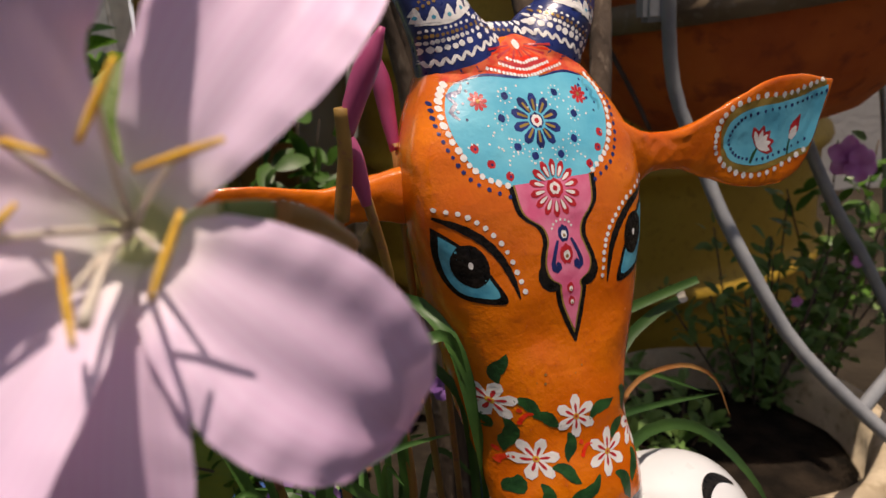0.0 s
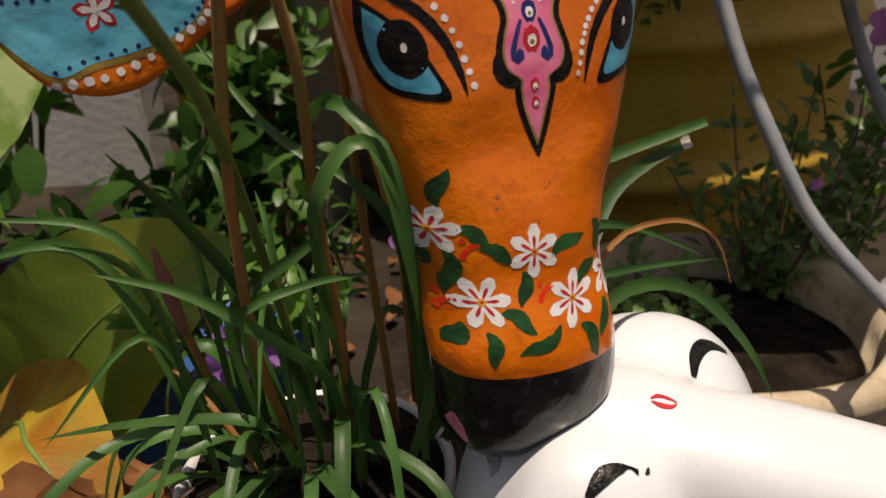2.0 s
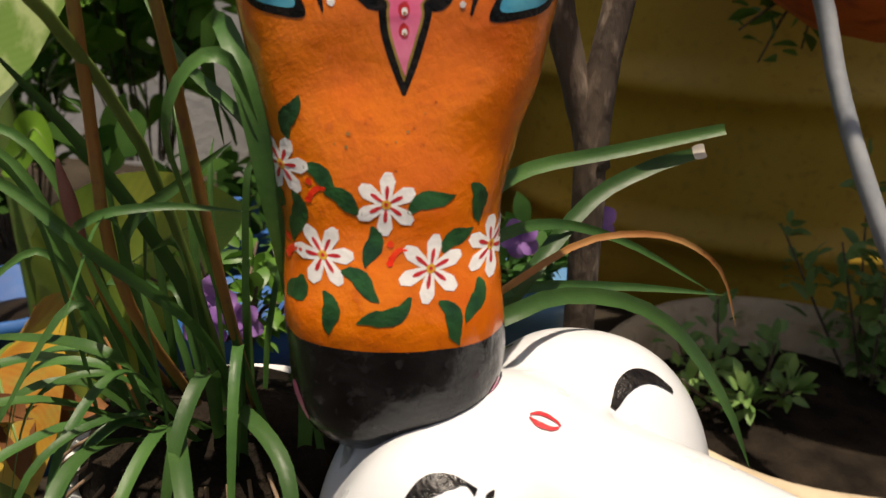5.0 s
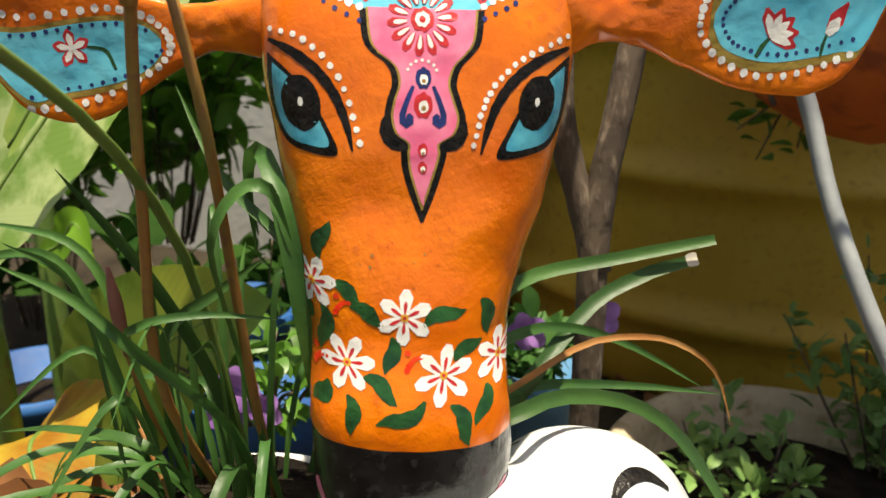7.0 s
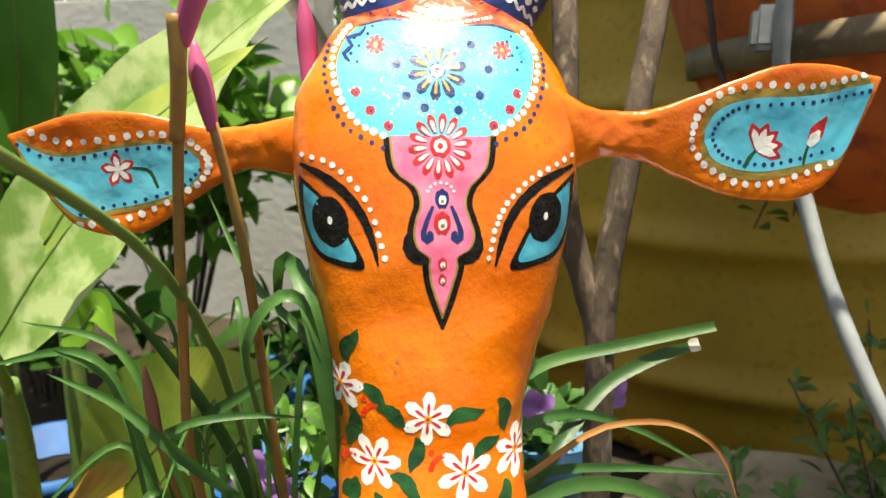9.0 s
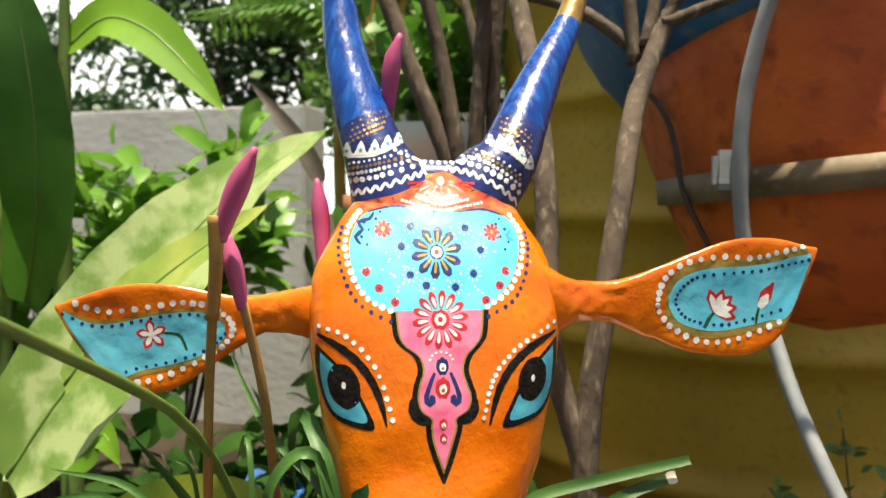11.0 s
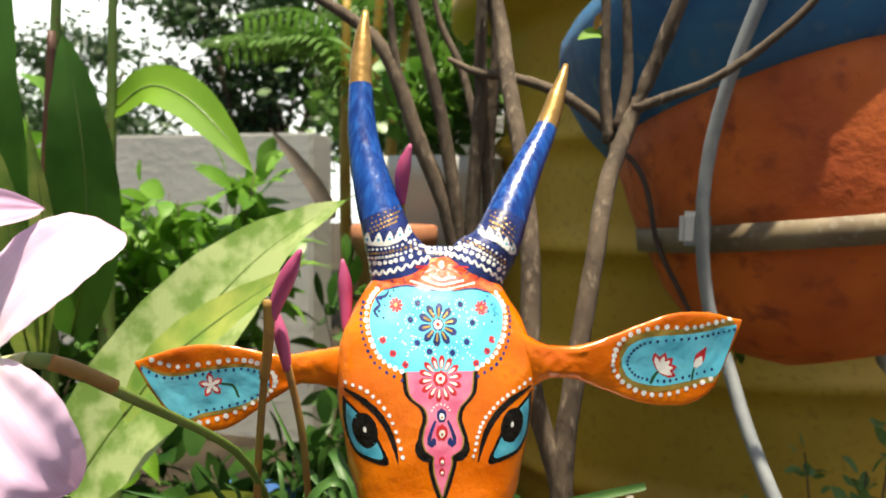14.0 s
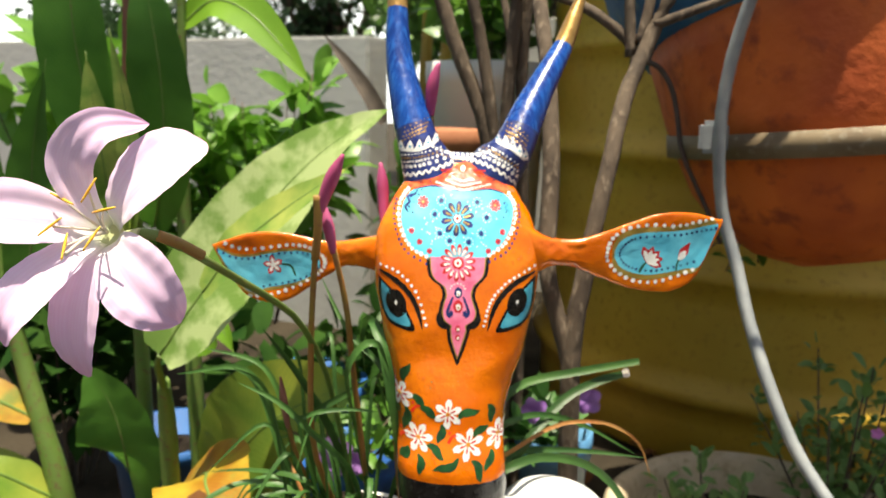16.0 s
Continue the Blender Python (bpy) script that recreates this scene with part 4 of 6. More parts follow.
part("soil", bm, SOIL, pot, "dark potting soil")
for k in range(16):
    a = -2.9 + k * 0.16
    bm = bmesh.new()
    r0, w = 0.085, random.uniform(-0.2, 0.2)
    tube(bm, [POT + Vector((0.066 * math.cos(a), 0.066 * math.sin(a), 0.220)), POT + Vector((0.090 * math.cos(a + w * 0.3), 0.090 * math.sin(a + w * 0.3), 0.206)), POT + Vector((0.091 * math.cos(a + w), 0.091 * math.sin(a + w), 0.19)), POT + Vector((0.087 * math.cos(a + w * 1.6), 0.087 * math.sin(a + w * 1.6), random.uniform(0.09, 0.16)))], (0.0012, 0.0011, 0.0009, 0.0004), 6, 10)
    part("root", bm, ROOTM, pot)

lily = thing("rain_lily", (POT.x, POT.y, 0.225), "rain lily clump with strap leaves, pink buds and one open flower", "plant")
def blade(pts, w, m=GRASS, up=(0.1, -0.9, 0.4), fold=0.3, label="", blunt=False):
    bm = bmesh.new()
    ribbon(bm, pts, w, up, fold, 18, lambda t: (0.75 + 0.25 * min(1, t * 4)) * (1 - (0.25 if blunt else 1.0) * t ** (8 if blunt else 5)) + 0.03)
    part("leaf", bm, m, lily, label)
blade([(-0.01, 0.42, 0.225), (0.006, 0.396, 0.29), (0.008, 0.383, 0.340), (0.003, 0.378, 0.382), (-0.002, 0.377, 0.412), (-0.008, 0.379, 0.432), (-0.024, 0.395, 0.447), (-0.039, 0.408, 0.446), (-0.048, 0.418, 0.425), (-0.051, 0.430, 0.385)], 0.0048, up=(0.5, -0.8, 0.1))
blade([(-0.03, 0.42, 0.225), (-0.039, 0.405, 0.30), (-0.041, 0.394, 0.344), (-0.039, 0.378, 0.381), (-0.036, 0.367, 0.408), (-0.028, 0.367, 0.427), (-0.018, 0.370, 0.437), (-0.009, 0.373, 0.436), (-0.004, 0.374, 0.427), (0.000, 0.376, 0.412)], 0.0040, up=(-0.3, -0.8, 0.4))
blade([(0.0, 0.44, 0.225), (0.045, 0.455, 0.31), (0.067, 0.470, 0.352), (0.085, 0.520, 0.364), (0.133, 0.550, 0.373), (0.191, 0.565, 0.388)], 0.0042, blunt=True)
blade([(0.02, 0.45, 0.225), (0.065, 0.455, 0.27), (0.092, 0.470, 0.310), (0.121, 0.530, 0.346), (0.151, 0.555, 0.363), (0.176, 0.564, 0.3722)], 0.0045, blunt=True)
blade([(0.1755, 0.5637, 0.3725), (0.179, 0.5648, 0.3736), (0.182, 0.566, 0.3744)], 0.0043, FILAMENT, label="bleached white cut tip", blunt=True)
blade([(0.0, 0.44, 0.225), (0.05, 0.445, 0.30), (0.080, 0.450, 0.315), (0.105, 0.500, 0.304), (0.156, 0.530, 0.298), (0.206, 0.550, 0.292)], 0.0032)
blade([(0.0, 0.45, 0.225), (0.045, 0.455, 0.31), (0.077, 0.460, 0.340), (0.104, 0.500, 0.341), (0.144, 0.530, 0.325), (0.195, 0.550, 0.294)], 0.0032)
blade([(0.01, 0.45, 0.225), (0.06, 0.455, 0.29), (0.097, 0.460, 0.324), (0.125, 0.500, 0.334), (0.158, 0.520, 0.335), (0.182, 0.530, 0.327), (0.201, 0.540, 0.308), (0.213, 0.540, 0.275)], 0.0019, RUSTM, label="dry rust-brown strap leaf")
blade([(0.01, 0.44, 0.225), (0.05, 0.43, 0.29), (0.093, 0.420, 0.318), (0.117, 0.450, 0.321), (0.151, 0.475, 0.312), (0.180, 0.485, 0.292), (0.206, 0.475, 0.262), (0.222, 0.470, 0.230)], 0.0042)
blade([(-0.05, 0.43, 0.225), (-0.042, 0.385, 0.305), (-0.058, 0.340, 0.362), (-0.086, 0.332, 0.388), (-0.122, 0.328, 0.400)], 0.0030)
blade([(-0.06, 0.43, 0.225), (-0.074, 0.422, 0.300), (-0.090, 0.410, 0.350), (-0.106, 0.392, 0.394), (-0.125, 0.370, 0.437)], 0.0040)
blade([(-0.09, 0.42, 0.225), (-0.083, 0.365, 0.345), (-0.067, 0.350, 0.370), (-0.040, 0.362, 0.376), (-0.010, 0.382, 0.371)], 0.0022)
blade([(-0.10, 0.42, 0.225), (-0.097, 0.405, 0.320), (-0.085, 0.398, 0.351), (-0.055, 0.396, 0.374), (-0.024, 0.394, 0.398)], 0.0036)
blade([(0.0, 0.42, 0.225), (0.0, 0.395, 0.36), (-0.015, 0.400, 0.401), (-0.065, 0.420, 0.430), (-0.105, 0.440, 0.475)], 0.0030)
# long lying leaves at the pot's front
for a, b, c in (((-0.075, 0.362, 0.298), (-0.14, 0.372, 0.292), (-0.215, 0.396, 0.264)), ((-0.13, 0.35, 0.27), (-0.19, 0.27, 0.26), (-0.23, 0.21, 0.22)), ((-0.10, 0.35, 0.262), (-0.12, 0.28, 0.25), (-0.125, 0.24, 0.20)), ((-0.05, 0.37, 0.262), (-0.02, 0.33, 0.262), (0.005, 0.30, 0.235)), ((-0.03, 0.39, 0.262), (0.012, 0.36, 0.257), (0.028, 0.335, 0.21)), ((-0.08, 0.34, 0.258), (-0.07, 0.29, 0.238), (-0.085, 0.262, 0.19)), ((-0.16, 0.40, 0.262), (-0.20, 0.36, 0.245), (-0.22, 0.34, 0.19))):
    blade([(POT.x + (a[0] - POT.x) * 0.4, POT.y + (a[1] - POT.y) * 0.4, 0.228), a, b, c], random.uniform(0.0034, 0.0046), up=(0, -0.2, 1))
random.seed(9)
for k in range(11):
    a = -3.0 + k * 0.21 + random.uniform(-0.08, 0.08)
    d = Vector((math.cos(a), math.sin(a), 0))
    side = Vector((-d.y, d.x, 0)) * random.uniform(-0.03, 0.03)
    b = Vector((POT.x, POT.y, 0.228)) + d * random.uniform(0.02, 0.05)
    h, out = random.uniform(0.03, 0.075), random.uniform(0.07, 0.13)
    blade([b, b + d * out * 0.35 + Vector((0, 0, h)), b + d * out * 0.75 + side * 0.5 + Vector((0, 0, h * 0.75)), b + d * out + side + Vector((0, 0, -random.uniform(0.0, 0.05)))], random.uniform(0.0026, 0.0042), GRASS, up=(0, -0.2, 1))
random.seed(7)
for k in range(18):
    a, r = random.uniform(0, 2 * math.pi), 0.065 * math.sqrt(random.random())
    b = Vector((POT.x + r * math.cos(a), POT.y + r * math.sin(a), 0.226))
    h = random.uniform(0.06, 0.20)
    lean = Vector((math.cos(a), math.sin(a), 0)) * random.uniform(0.02, 0.09) + Vector((random.uniform(-0.02, 0.01), random.uniform(0, 0.02), 0))
    tip = b + lean + Vector((0, 0, h))
    if tip.x > -0.02 and tip.y < 0.50:
        tip.x, tip.y = -0.03 - random.random() * 0.1, tip.y + 0.02
    droop = Vector((0, 0, -random.uniform(0.0, 0.10)))
    blade([b, b + lean * 0.15 + Vector((0, 0, h * 0.45)), b + lean * 0.5 + Vector((0, 0, h * 0.85)), tip + lean * 0.35 + droop], random.uniform(0.0022, 0.0042), GRASS, up=(random.uniform(-0.5, 0.5), -0.8, 0.4))

def bud(name, pts, r, m=BUDM):
    bm = bmesh.new()
    tube(bm, pts, (r * 0.55, r * 0.95, r, r * 0.25) if m in (BUDM, DRYBUD) else (r, r, r), 10, 14)
    return part(name, bm, m, lily)
bud("stalk", [(-0.080, 0.430, 0.225), (-0.074, 0.372, 0.330), (-0.072, 0.366, 0.420), (-0.059, 0.352, 0.500), (-0.048, 0.345, 0.558)], 0.0027, STALKM)
bud("bract", [(-0.055, 0.347, 0.512), (-0.050, 0.344, 0.540), (-0.049, 0.342, 0.566)], 0.0036, STALKM)
bud("bud", [(-0.048, 0.345, 0.553), (-0.043, 0.345, 0.568), (-0.035, 0.345, 0.585), (-0.027, 0.345, 0.600)], 0.0056)
bud("stalk", [(-0.050, 0.440, 0.225), (-0.038, 0.400, 0.316), (-0.040, 0.385, 0.403), (-0.036, 0.365, 0.470), (-0.044, 0.358, 0.522)], 0.0026, STALKM)
bud("bud", [(-0.0435, 0.358, 0.516), (-0.046, 0.3575, 0.530), (-0.048, 0.356, 0.543), (-0.050, 0.356, 0.556)], 0.0048)
bud("stalk", [(-0.020, 0.450, 0.225), (-0.028, 0.440, 0.38), (-0.033, 0.432, 0.535)], 0.0025, STALKM)
bud("bud", [(-0.033, 0.432, 0.530), (-0.036, 0.438, 0.552), (-0.038, 0.440, 0.570), (-0.040, 0.440, 0.587)], 0.0054)
bud("stalk", [(-0.010, 0.480, 0.225), (-0.016, 0.500, 0.45), (0.0, 0.470, 0.57), (0.002, 0.458, 0.636)], 0.0024, STALKM)
bud("bud", [(0.002, 0.458, 0.630), (0.002, 0.458, 0.646), (0.004, 0.458, 0.661), (0.009, 0.458, 0.677)], 0.0056)
bud("stalk", [(-0.105, 0.440, 0.225), (-0.117, 0.415, 0.285), (-0.125, 0.405, 0.337)], 0.0024, STALKM)
bud("bud", [(-0.1235, 0.406, 0.325), (-0.1255, 0.405, 0.342), (-0.127, 0.404, 0.358), (-0.129, 0.403, 0.378)], 0.0038, DRYBUD)
bud("stalk", [(-0.088, 0.398, 0.226), (-0.1166, 0.406, 0.276), (-0.1555, 0.428, 0.304)], 0.0020, RUSTM)
# the open flower's stem and flower
bud("stalk", [(-0.065, 0.440, 0.225), (-0.072, 0.425, 0.308), (-0.076, 0.400, 0.390), (-0.066, 0.345, 0.452), (-0.056, 0.295, 0.486), (-0.045, 0.235, 0.518), (-0.033, 0.185, 0.543), (-0.031, 0.160, 0.557)], 0.0027, STEMG)
bud("bract", [(-0.027, 0.172, 0.550), (-0.031, 0.156, 0.560), (-0.036, 0.147, 0.565)], 0.0033, STALKM)
bud("stalk", [(-0.030, 0.160, 0.557), (-0.038, 0.150, 0.564), (-0.047, 0.146, 0.5655)], 0.0032, STEMG)
FC = Vector((-0.060, 0.134, 0.567))
FAX = Vector((0.10, -0.88, 0.44)).normalized()
FA = FAX.cross(Vector((0, 0, -1))).normalized()
FB = FAX.cross(FA).normalized()
FB = FB if FB.z > 0 else -FB
bm = bmesh.new()
tube(bm, [(-0.047, 0.146, 0.5655), FC - FAX * 0.012, FC - FAX * 0.002], (0.0034, 0.0045, 0.008), 14, 10)
flower = part("flower", bm, THROAT, lily, "open pale pink six-petalled lily flower")
for k, (tip, bulge, curl, wd) in enumerate((((-0.013, 0.133, 0.521), 0.010, 0.002, 0.0215), ((-0.073, 0.122, 0.485), 0.011, 0.004, 0.0175), ((-0.098, 0.092, 0.510), 0.012, 0.003, 0.0170), ((-0.119, 0.100, 0.580), 0.010, 0.003, 0.0185), ((-0.040, 0.140, 0.632), 0.012, 0.012, 0.0125), ((-0.017, 0.165, 0.618), 0.010, 0.004, 0.0195))):
    e = Vector(tip)
    d = e - FC
    side = d - FAX * d.dot(FAX)
    bm = bmesh.new()
    lift = 0.002 if k % 2 else 0.0
    bow = Vector((-0.018, -0.008, 0.0)) if k == 4 else Vector((0, 0, 0))
    pts = [FC - FAX * 0.005 + side.normalized() * 0.003, FC + d * 0.22 + bow * 0.55 + FAX * (bulge * 0.55 + lift), FC + d * 0.52 + bow + FAX * (bulge + lift), FC + d * 0.82 + bow * 0.6 + FAX * bulge * 0.85, e - FAX * curl]
    ribbon(bm, pts, wd, FAX if k != 4 else FAX + FA * 0.7, 0.20, 34, lambda t: (0.17 + 0.83 * math.sin(min(1, t * 1.55) * math.pi / 2) ** 1.25) * max(0.0, 1 - max(0, (t - 0.42) / 0.58) ** 2.6) ** 0.72 + 0.012, 18, 0.02, ridge=0.035)
    part("petal", bm, PETAL, flower, "pale pink petal with darker veins")
for k in range(6):
    a = radians(20 + 60 * k)
    d = FA * math.cos(a) + FB * math.sin(a)
    bm = bmesh.new()
    tube(bm, [FC, FC + FAX * 0.012 + d * 0.006, FC + FAX * 0.024 + d * 0.015], (0.0008, 0.0007, 0.0006), 6, 6)
    fil = part("filament", bm, FILAMENT, flower)
    bm = bmesh.new()
    q = FC + FAX * 0.024 + d * 0.016
    e = (d * 0.7 + FA * math.sin(a * 2) * 0.7).normalized() * 0.0075
    tube(bm, [q - e, q + FAX * 0.001, q + e + FAX * 0.002], (0.0005, 0.0008, 0.0005), 6, 8)
    part("anther", bm, ANTHER, flower, "orange-yellow anther")
bm = bmesh.new()
tube(bm, [FC, FC + FAX * 0.015 - FB * 0.008, FC + FAX * 0.026 - FB * 0.020], (0.0009, 0.0008, 0.0012), 6, 8)
part("style", bm, FILAMENT, flower, "white style")

# ---- canna plants ----
def canna_leaf(parent, pts, w, m, up=(0.2, -0.95, 0.2), fold=0.18, wave=0.02, label=""):
    bm = bmesh.new()
    ribbon(bm, pts, w, up, fold, 26, lambda t: max(0.02, (math.sin(math.pi * min(1, 0.06 + t * 0.98) ** 0.8)) ** 0.75), 6, wave)
    lf = part("leaf", bm, m, parent, label)
    bm = bmesh.new()
    tube(bm, [Vector(p) + Vector((0, 0.001, 0)) for p in pts], (0.0026, 0.002, 0.0006), 6, 20)
    part("midrib", bm, STEMG if m is not CANNA else CSTALK, lf)
def stalk(parent, pts, r, m=CSTALK, name="stalk"):
    bm = bmesh.new()
    tube(bm, pts, r, 10, 16, rough=0.05)
    part(name, bm, m, parent)

canna_a = thing("canna_plant", (-0.633, 0.75, GROUND_Z), "tall canna plant with broad dark green leaves", "plant", "canna plants")
stalk(canna_a, [(-0.633, 0.75, GROUND_Z), (-0.631, 0.75, 0.25), (-0.621, 0.75, 0.62), (-0.60, 0.75, 1.0)], (0.013, 0.012, 0.009, 0.006))
stalk(canna_a, [(-0.622, 0.742, 0.53), (-0.618, 0.741, 0.65), (-0.606, 0.741, 0.86)], (0.010, 0.0095, 0.005), BROWNSTALK, "sheath")
canna_leaf(canna_a, [(-0.640, 0.74, 0.50), (-0.665, 0.71, 0.62), (-0.668, 0.69, 0.76), (-0.655, 0.69, 0.92), (-0.63, 0.69, 1.05)], 0.060, CANNA)
canna_leaf(canna_a, [(-0.590, 0.75, 0.44), (-0.540, 0.72, 0.54), (-0.526, 0.71, 0.65), (-0.530, 0.70, 0.76), (-0.552, 0.70, 0.86)], 0.054, CANNA)
canna_leaf(canna_a, [(-0.64, 0.73, 0.40), (-0.60, 0.67, 0.50), (-0.597, 0.655, 0.60), (-0.606, 0.65, 0.705)], 0.034, MOTTLED)
canna_leaf(canna_a, [(-0.62, 0.73, 0.42), (-0.545, 0.66, 0.52), (-0.538, 0.65, 0.62), (-0.550, 0.64, 0.735)], 0.020, MOTTLED, label="young pale leaf with yellow edge")
canna_leaf(canna_a, [(-0.65, 0.72, 0.02), (-0.56, 0.63, 0.10), (-0.56, 0.61, 0.19), (-0.60, 0.60, 0.262)], 0.070, CANNA)
canna_b = thing("canna_plant", (-0.503, 0.73, GROUND_Z), "canna plant with pale arching leaves and a lime leaf", "plant", "canna plants")
stalk(canna_b, [(-0.503, 0.73, GROUND_Z), (-0.512, 0.735, 0.18), (-0.526, 0.745, 0.46), (-0.519, 0.75, 0.714), (-0.514, 0.755, 1.02)], (0.014, 0.013, 0.011, 0.007, 0.005))
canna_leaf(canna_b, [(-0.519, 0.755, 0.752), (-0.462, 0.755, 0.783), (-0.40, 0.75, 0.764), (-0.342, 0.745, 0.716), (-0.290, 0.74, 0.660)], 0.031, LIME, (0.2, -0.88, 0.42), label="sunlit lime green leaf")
canna_leaf(canna_b, [(-0.47, 0.71, 0.05), (-0.385, 0.665, 0.125), (-0.315, 0.65, 0.195), (-0.235, 0.645, 0.248), (-0.165, 0.65, 0.275)], 0.090, DRYEDGE, (0.05, -0.93, 0.35), label="broad green leaf turning yellow at its edge")
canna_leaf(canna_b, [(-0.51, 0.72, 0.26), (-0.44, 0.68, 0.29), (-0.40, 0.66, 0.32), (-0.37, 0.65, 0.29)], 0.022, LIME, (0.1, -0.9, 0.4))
canna_c = thing("canna_plant", (-0.45, 0.60, GROUND_Z), "canna plant with one huge pale sunlit leaf", "plant", "canna plants")
stalk(canna_c, [(-0.45, 0.60, GROUND_Z), (-0.44, 0.59, 0.15), (-0.425, 0.57, 0.27)], (0.014, 0.013, 0.008))
canna_leaf(canna_c, [(-0.392, 0.530, 0.322), (-0.346, 0.545, 0.393), (-0.272, 0.580, 0.500), (-0.202, 0.610, 0.580), (-0.098, 0.615, 0.643)], 0.064, PALELEAF, (0.35, -0.62, 0.75), label="huge pale green leaf with shadow patches painted into its colour")
stalk(canna_c, [(-0.425, 0.57, 0.26), (-0.41, 0.545, 0.30), (-0.392, 0.530, 0.322)], (0.006, 0.005, 0.003), STEMG, "petiole")
canna_leaf(canna_c, [(-0.30, 0.505, 0.42), (-0.255, 0.510, 0.475), (-0.195, 0.525, 0.525), (-0.121, 0.540, 0.575)], 0.030, MOTTLED, (-0.2, -0.8, 0.55), label="folded pale leaf with yellow edge")
canna_leaf(canna_c, [(-0.44, 0.60, 0.08), (-0.34, 0.54, 0.165), (-0.285, 0.475, 0.194), (-0.24, 0.44, 0.172), (-0.21, 0.42, 0.13)], 0.060, YELLOWL, (0.1, -0.5, 0.85), label="yellow and orange dying leaf")
canna_d = thing("canna_plant", (-0.68, 0.60, GROUND_Z), "canna plant with thick green stalk and upright leaves", "plant", "canna plants")
stalk(canna_d, [(-0.655, 0.60, GROUND_Z), (-0.664, 0.60, 0.028), (-0.697, 0.60, 0.155), (-0.737, 0.60, 0.313), (-0.77, 0.60, 0.5)], (0.020, 0.018, 0.015, 0.012, 0.008))
canna_leaf(canna_d, [(-0.71, 0.60, 0.33), (-0.680, 0.60, 0.44), (-0.665, 0.60, 0.555), (-0.608, 0.585, 0.690)], 0.044, CANNA)
canna_leaf(canna_d, [(-0.70, 0.59, 0.16), (-0.76, 0.55, 0.20), (-0.80, 0.52, 0.17), (-0.83, 0.50, 0.11)], 0.035, YELLOWL, (0.1, -0.5, 0.85))
canna_leaf(canna_d, [(-0.66, 0.59, 0.03), (-0.72, 0.52, 0.10), (-0.71, 0.47, 0.07), (-0.68, 0.45, 0.0)], 0.04, DRYEDGE, (0.1, -0.5, 0.85))
canna_leaf(canna_d, [(-0.75, 0.60, 0.45), (-0.80, 0.58, 0.60), (-0.82, 0.57, 0.78), (-0.80, 0.57, 0.98)], 0.07, CANNA)
canna_leaf(canna_d, [(-0.76, 0.62, 0.40), (-0.90, 0.62, 0.50), (-0.98, 0.62, 0.62), (-1.0, 0.62, 0.78)], 0.07, CANNA)

# ---- bare-stemmed shrub ----
shrub = thing("bare_shrub", (0.112, 0.615, GROUND_Z), "bare grey-brown shrub with forked woody branches", "shrub")
def branch(pts, radii, name="branch", seg=22):
    bm = bmesh.new()
    tube(bm, pts, radii, 10, seg, rough=0.14)
    part(name, bm, BARK, shrub)
branch([(0.116, 0.615, GROUND_Z), (0.114, 0.612, 0.03), (0.116, 0.61, 0.255), (0.113, 0.61, 0.375), (0.123, 0.63, 0.48), (0.134, 0.66, 0.575), (0.142, 0.70, 0.65), (0.155, 0.73, 0.70), (0.178, 0.75, 0.765), (0.211, 0.75, 0.85), (0.25, 0.75, 0.96)], (0.016, 0.014, 0.0115, 0.0112, 0.0100, 0.0095, 0.0095, 0.0088, 0.0085, 0.008, 0.006), "trunk", 44)
branch([(0.116, 0.61, 0.345), (0.105, 0.611, 0.385), (0.092, 0.612, 0.42), (0.080, 0.615, 0.47), (0.074, 0.64, 0.57), (0.058, 0.68, 0.67), (0.035, 0.72, 0.75), (0.012, 0.77, 0.84), (-0.01, 0.78, 0.93)], (0.011, 0.0105, 0.010, 0.010, 0.0095, 0.009, 0.009, 0.006))
branch([(0.148, 0.74, 0.690), (0.138, 0.75, 0.715), (0.092, 0.75, 0.752), (0.032, 0.77, 0.778), (-0.02, 0.79, 0.79), (-0.06, 0.80, 0.81)], (0.008, 0.007, 0.0065, 0.006, 0.005, 0.003))
branch([(0.165, 0.74, 0.735), (0.20, 0.745, 0.748), (0.246, 0.75, 0.766), (0.29, 0.75, 0.795), (0.332, 0.75, 0.832), (0.36, 0.75, 0.87)], (0.006, 0.0055, 0.005, 0.005, 0.0045, 0.003))
branch([(0.140, 0.742, 0.700), (0.134, 0.748, 0.77), (0.133, 0.75, 0.853), (0.13, 0.75, 0.95)], (0.007, 0.006, 0.005, 0.004))
branch([(0.150, 0.742, 0.715), (0.158, 0.748, 0.77), (0.155, 0.75, 0.851), (0.15, 0.75, 0.93)], (0.007, 0.006, 0.005, 0.004))
cluster = thing("bare_shrub", (-0.02, 0.80, GROUND_Z), "bare shrub with several upright woody stems", "shrub")
shrub_two, shrub = shrub, cluster
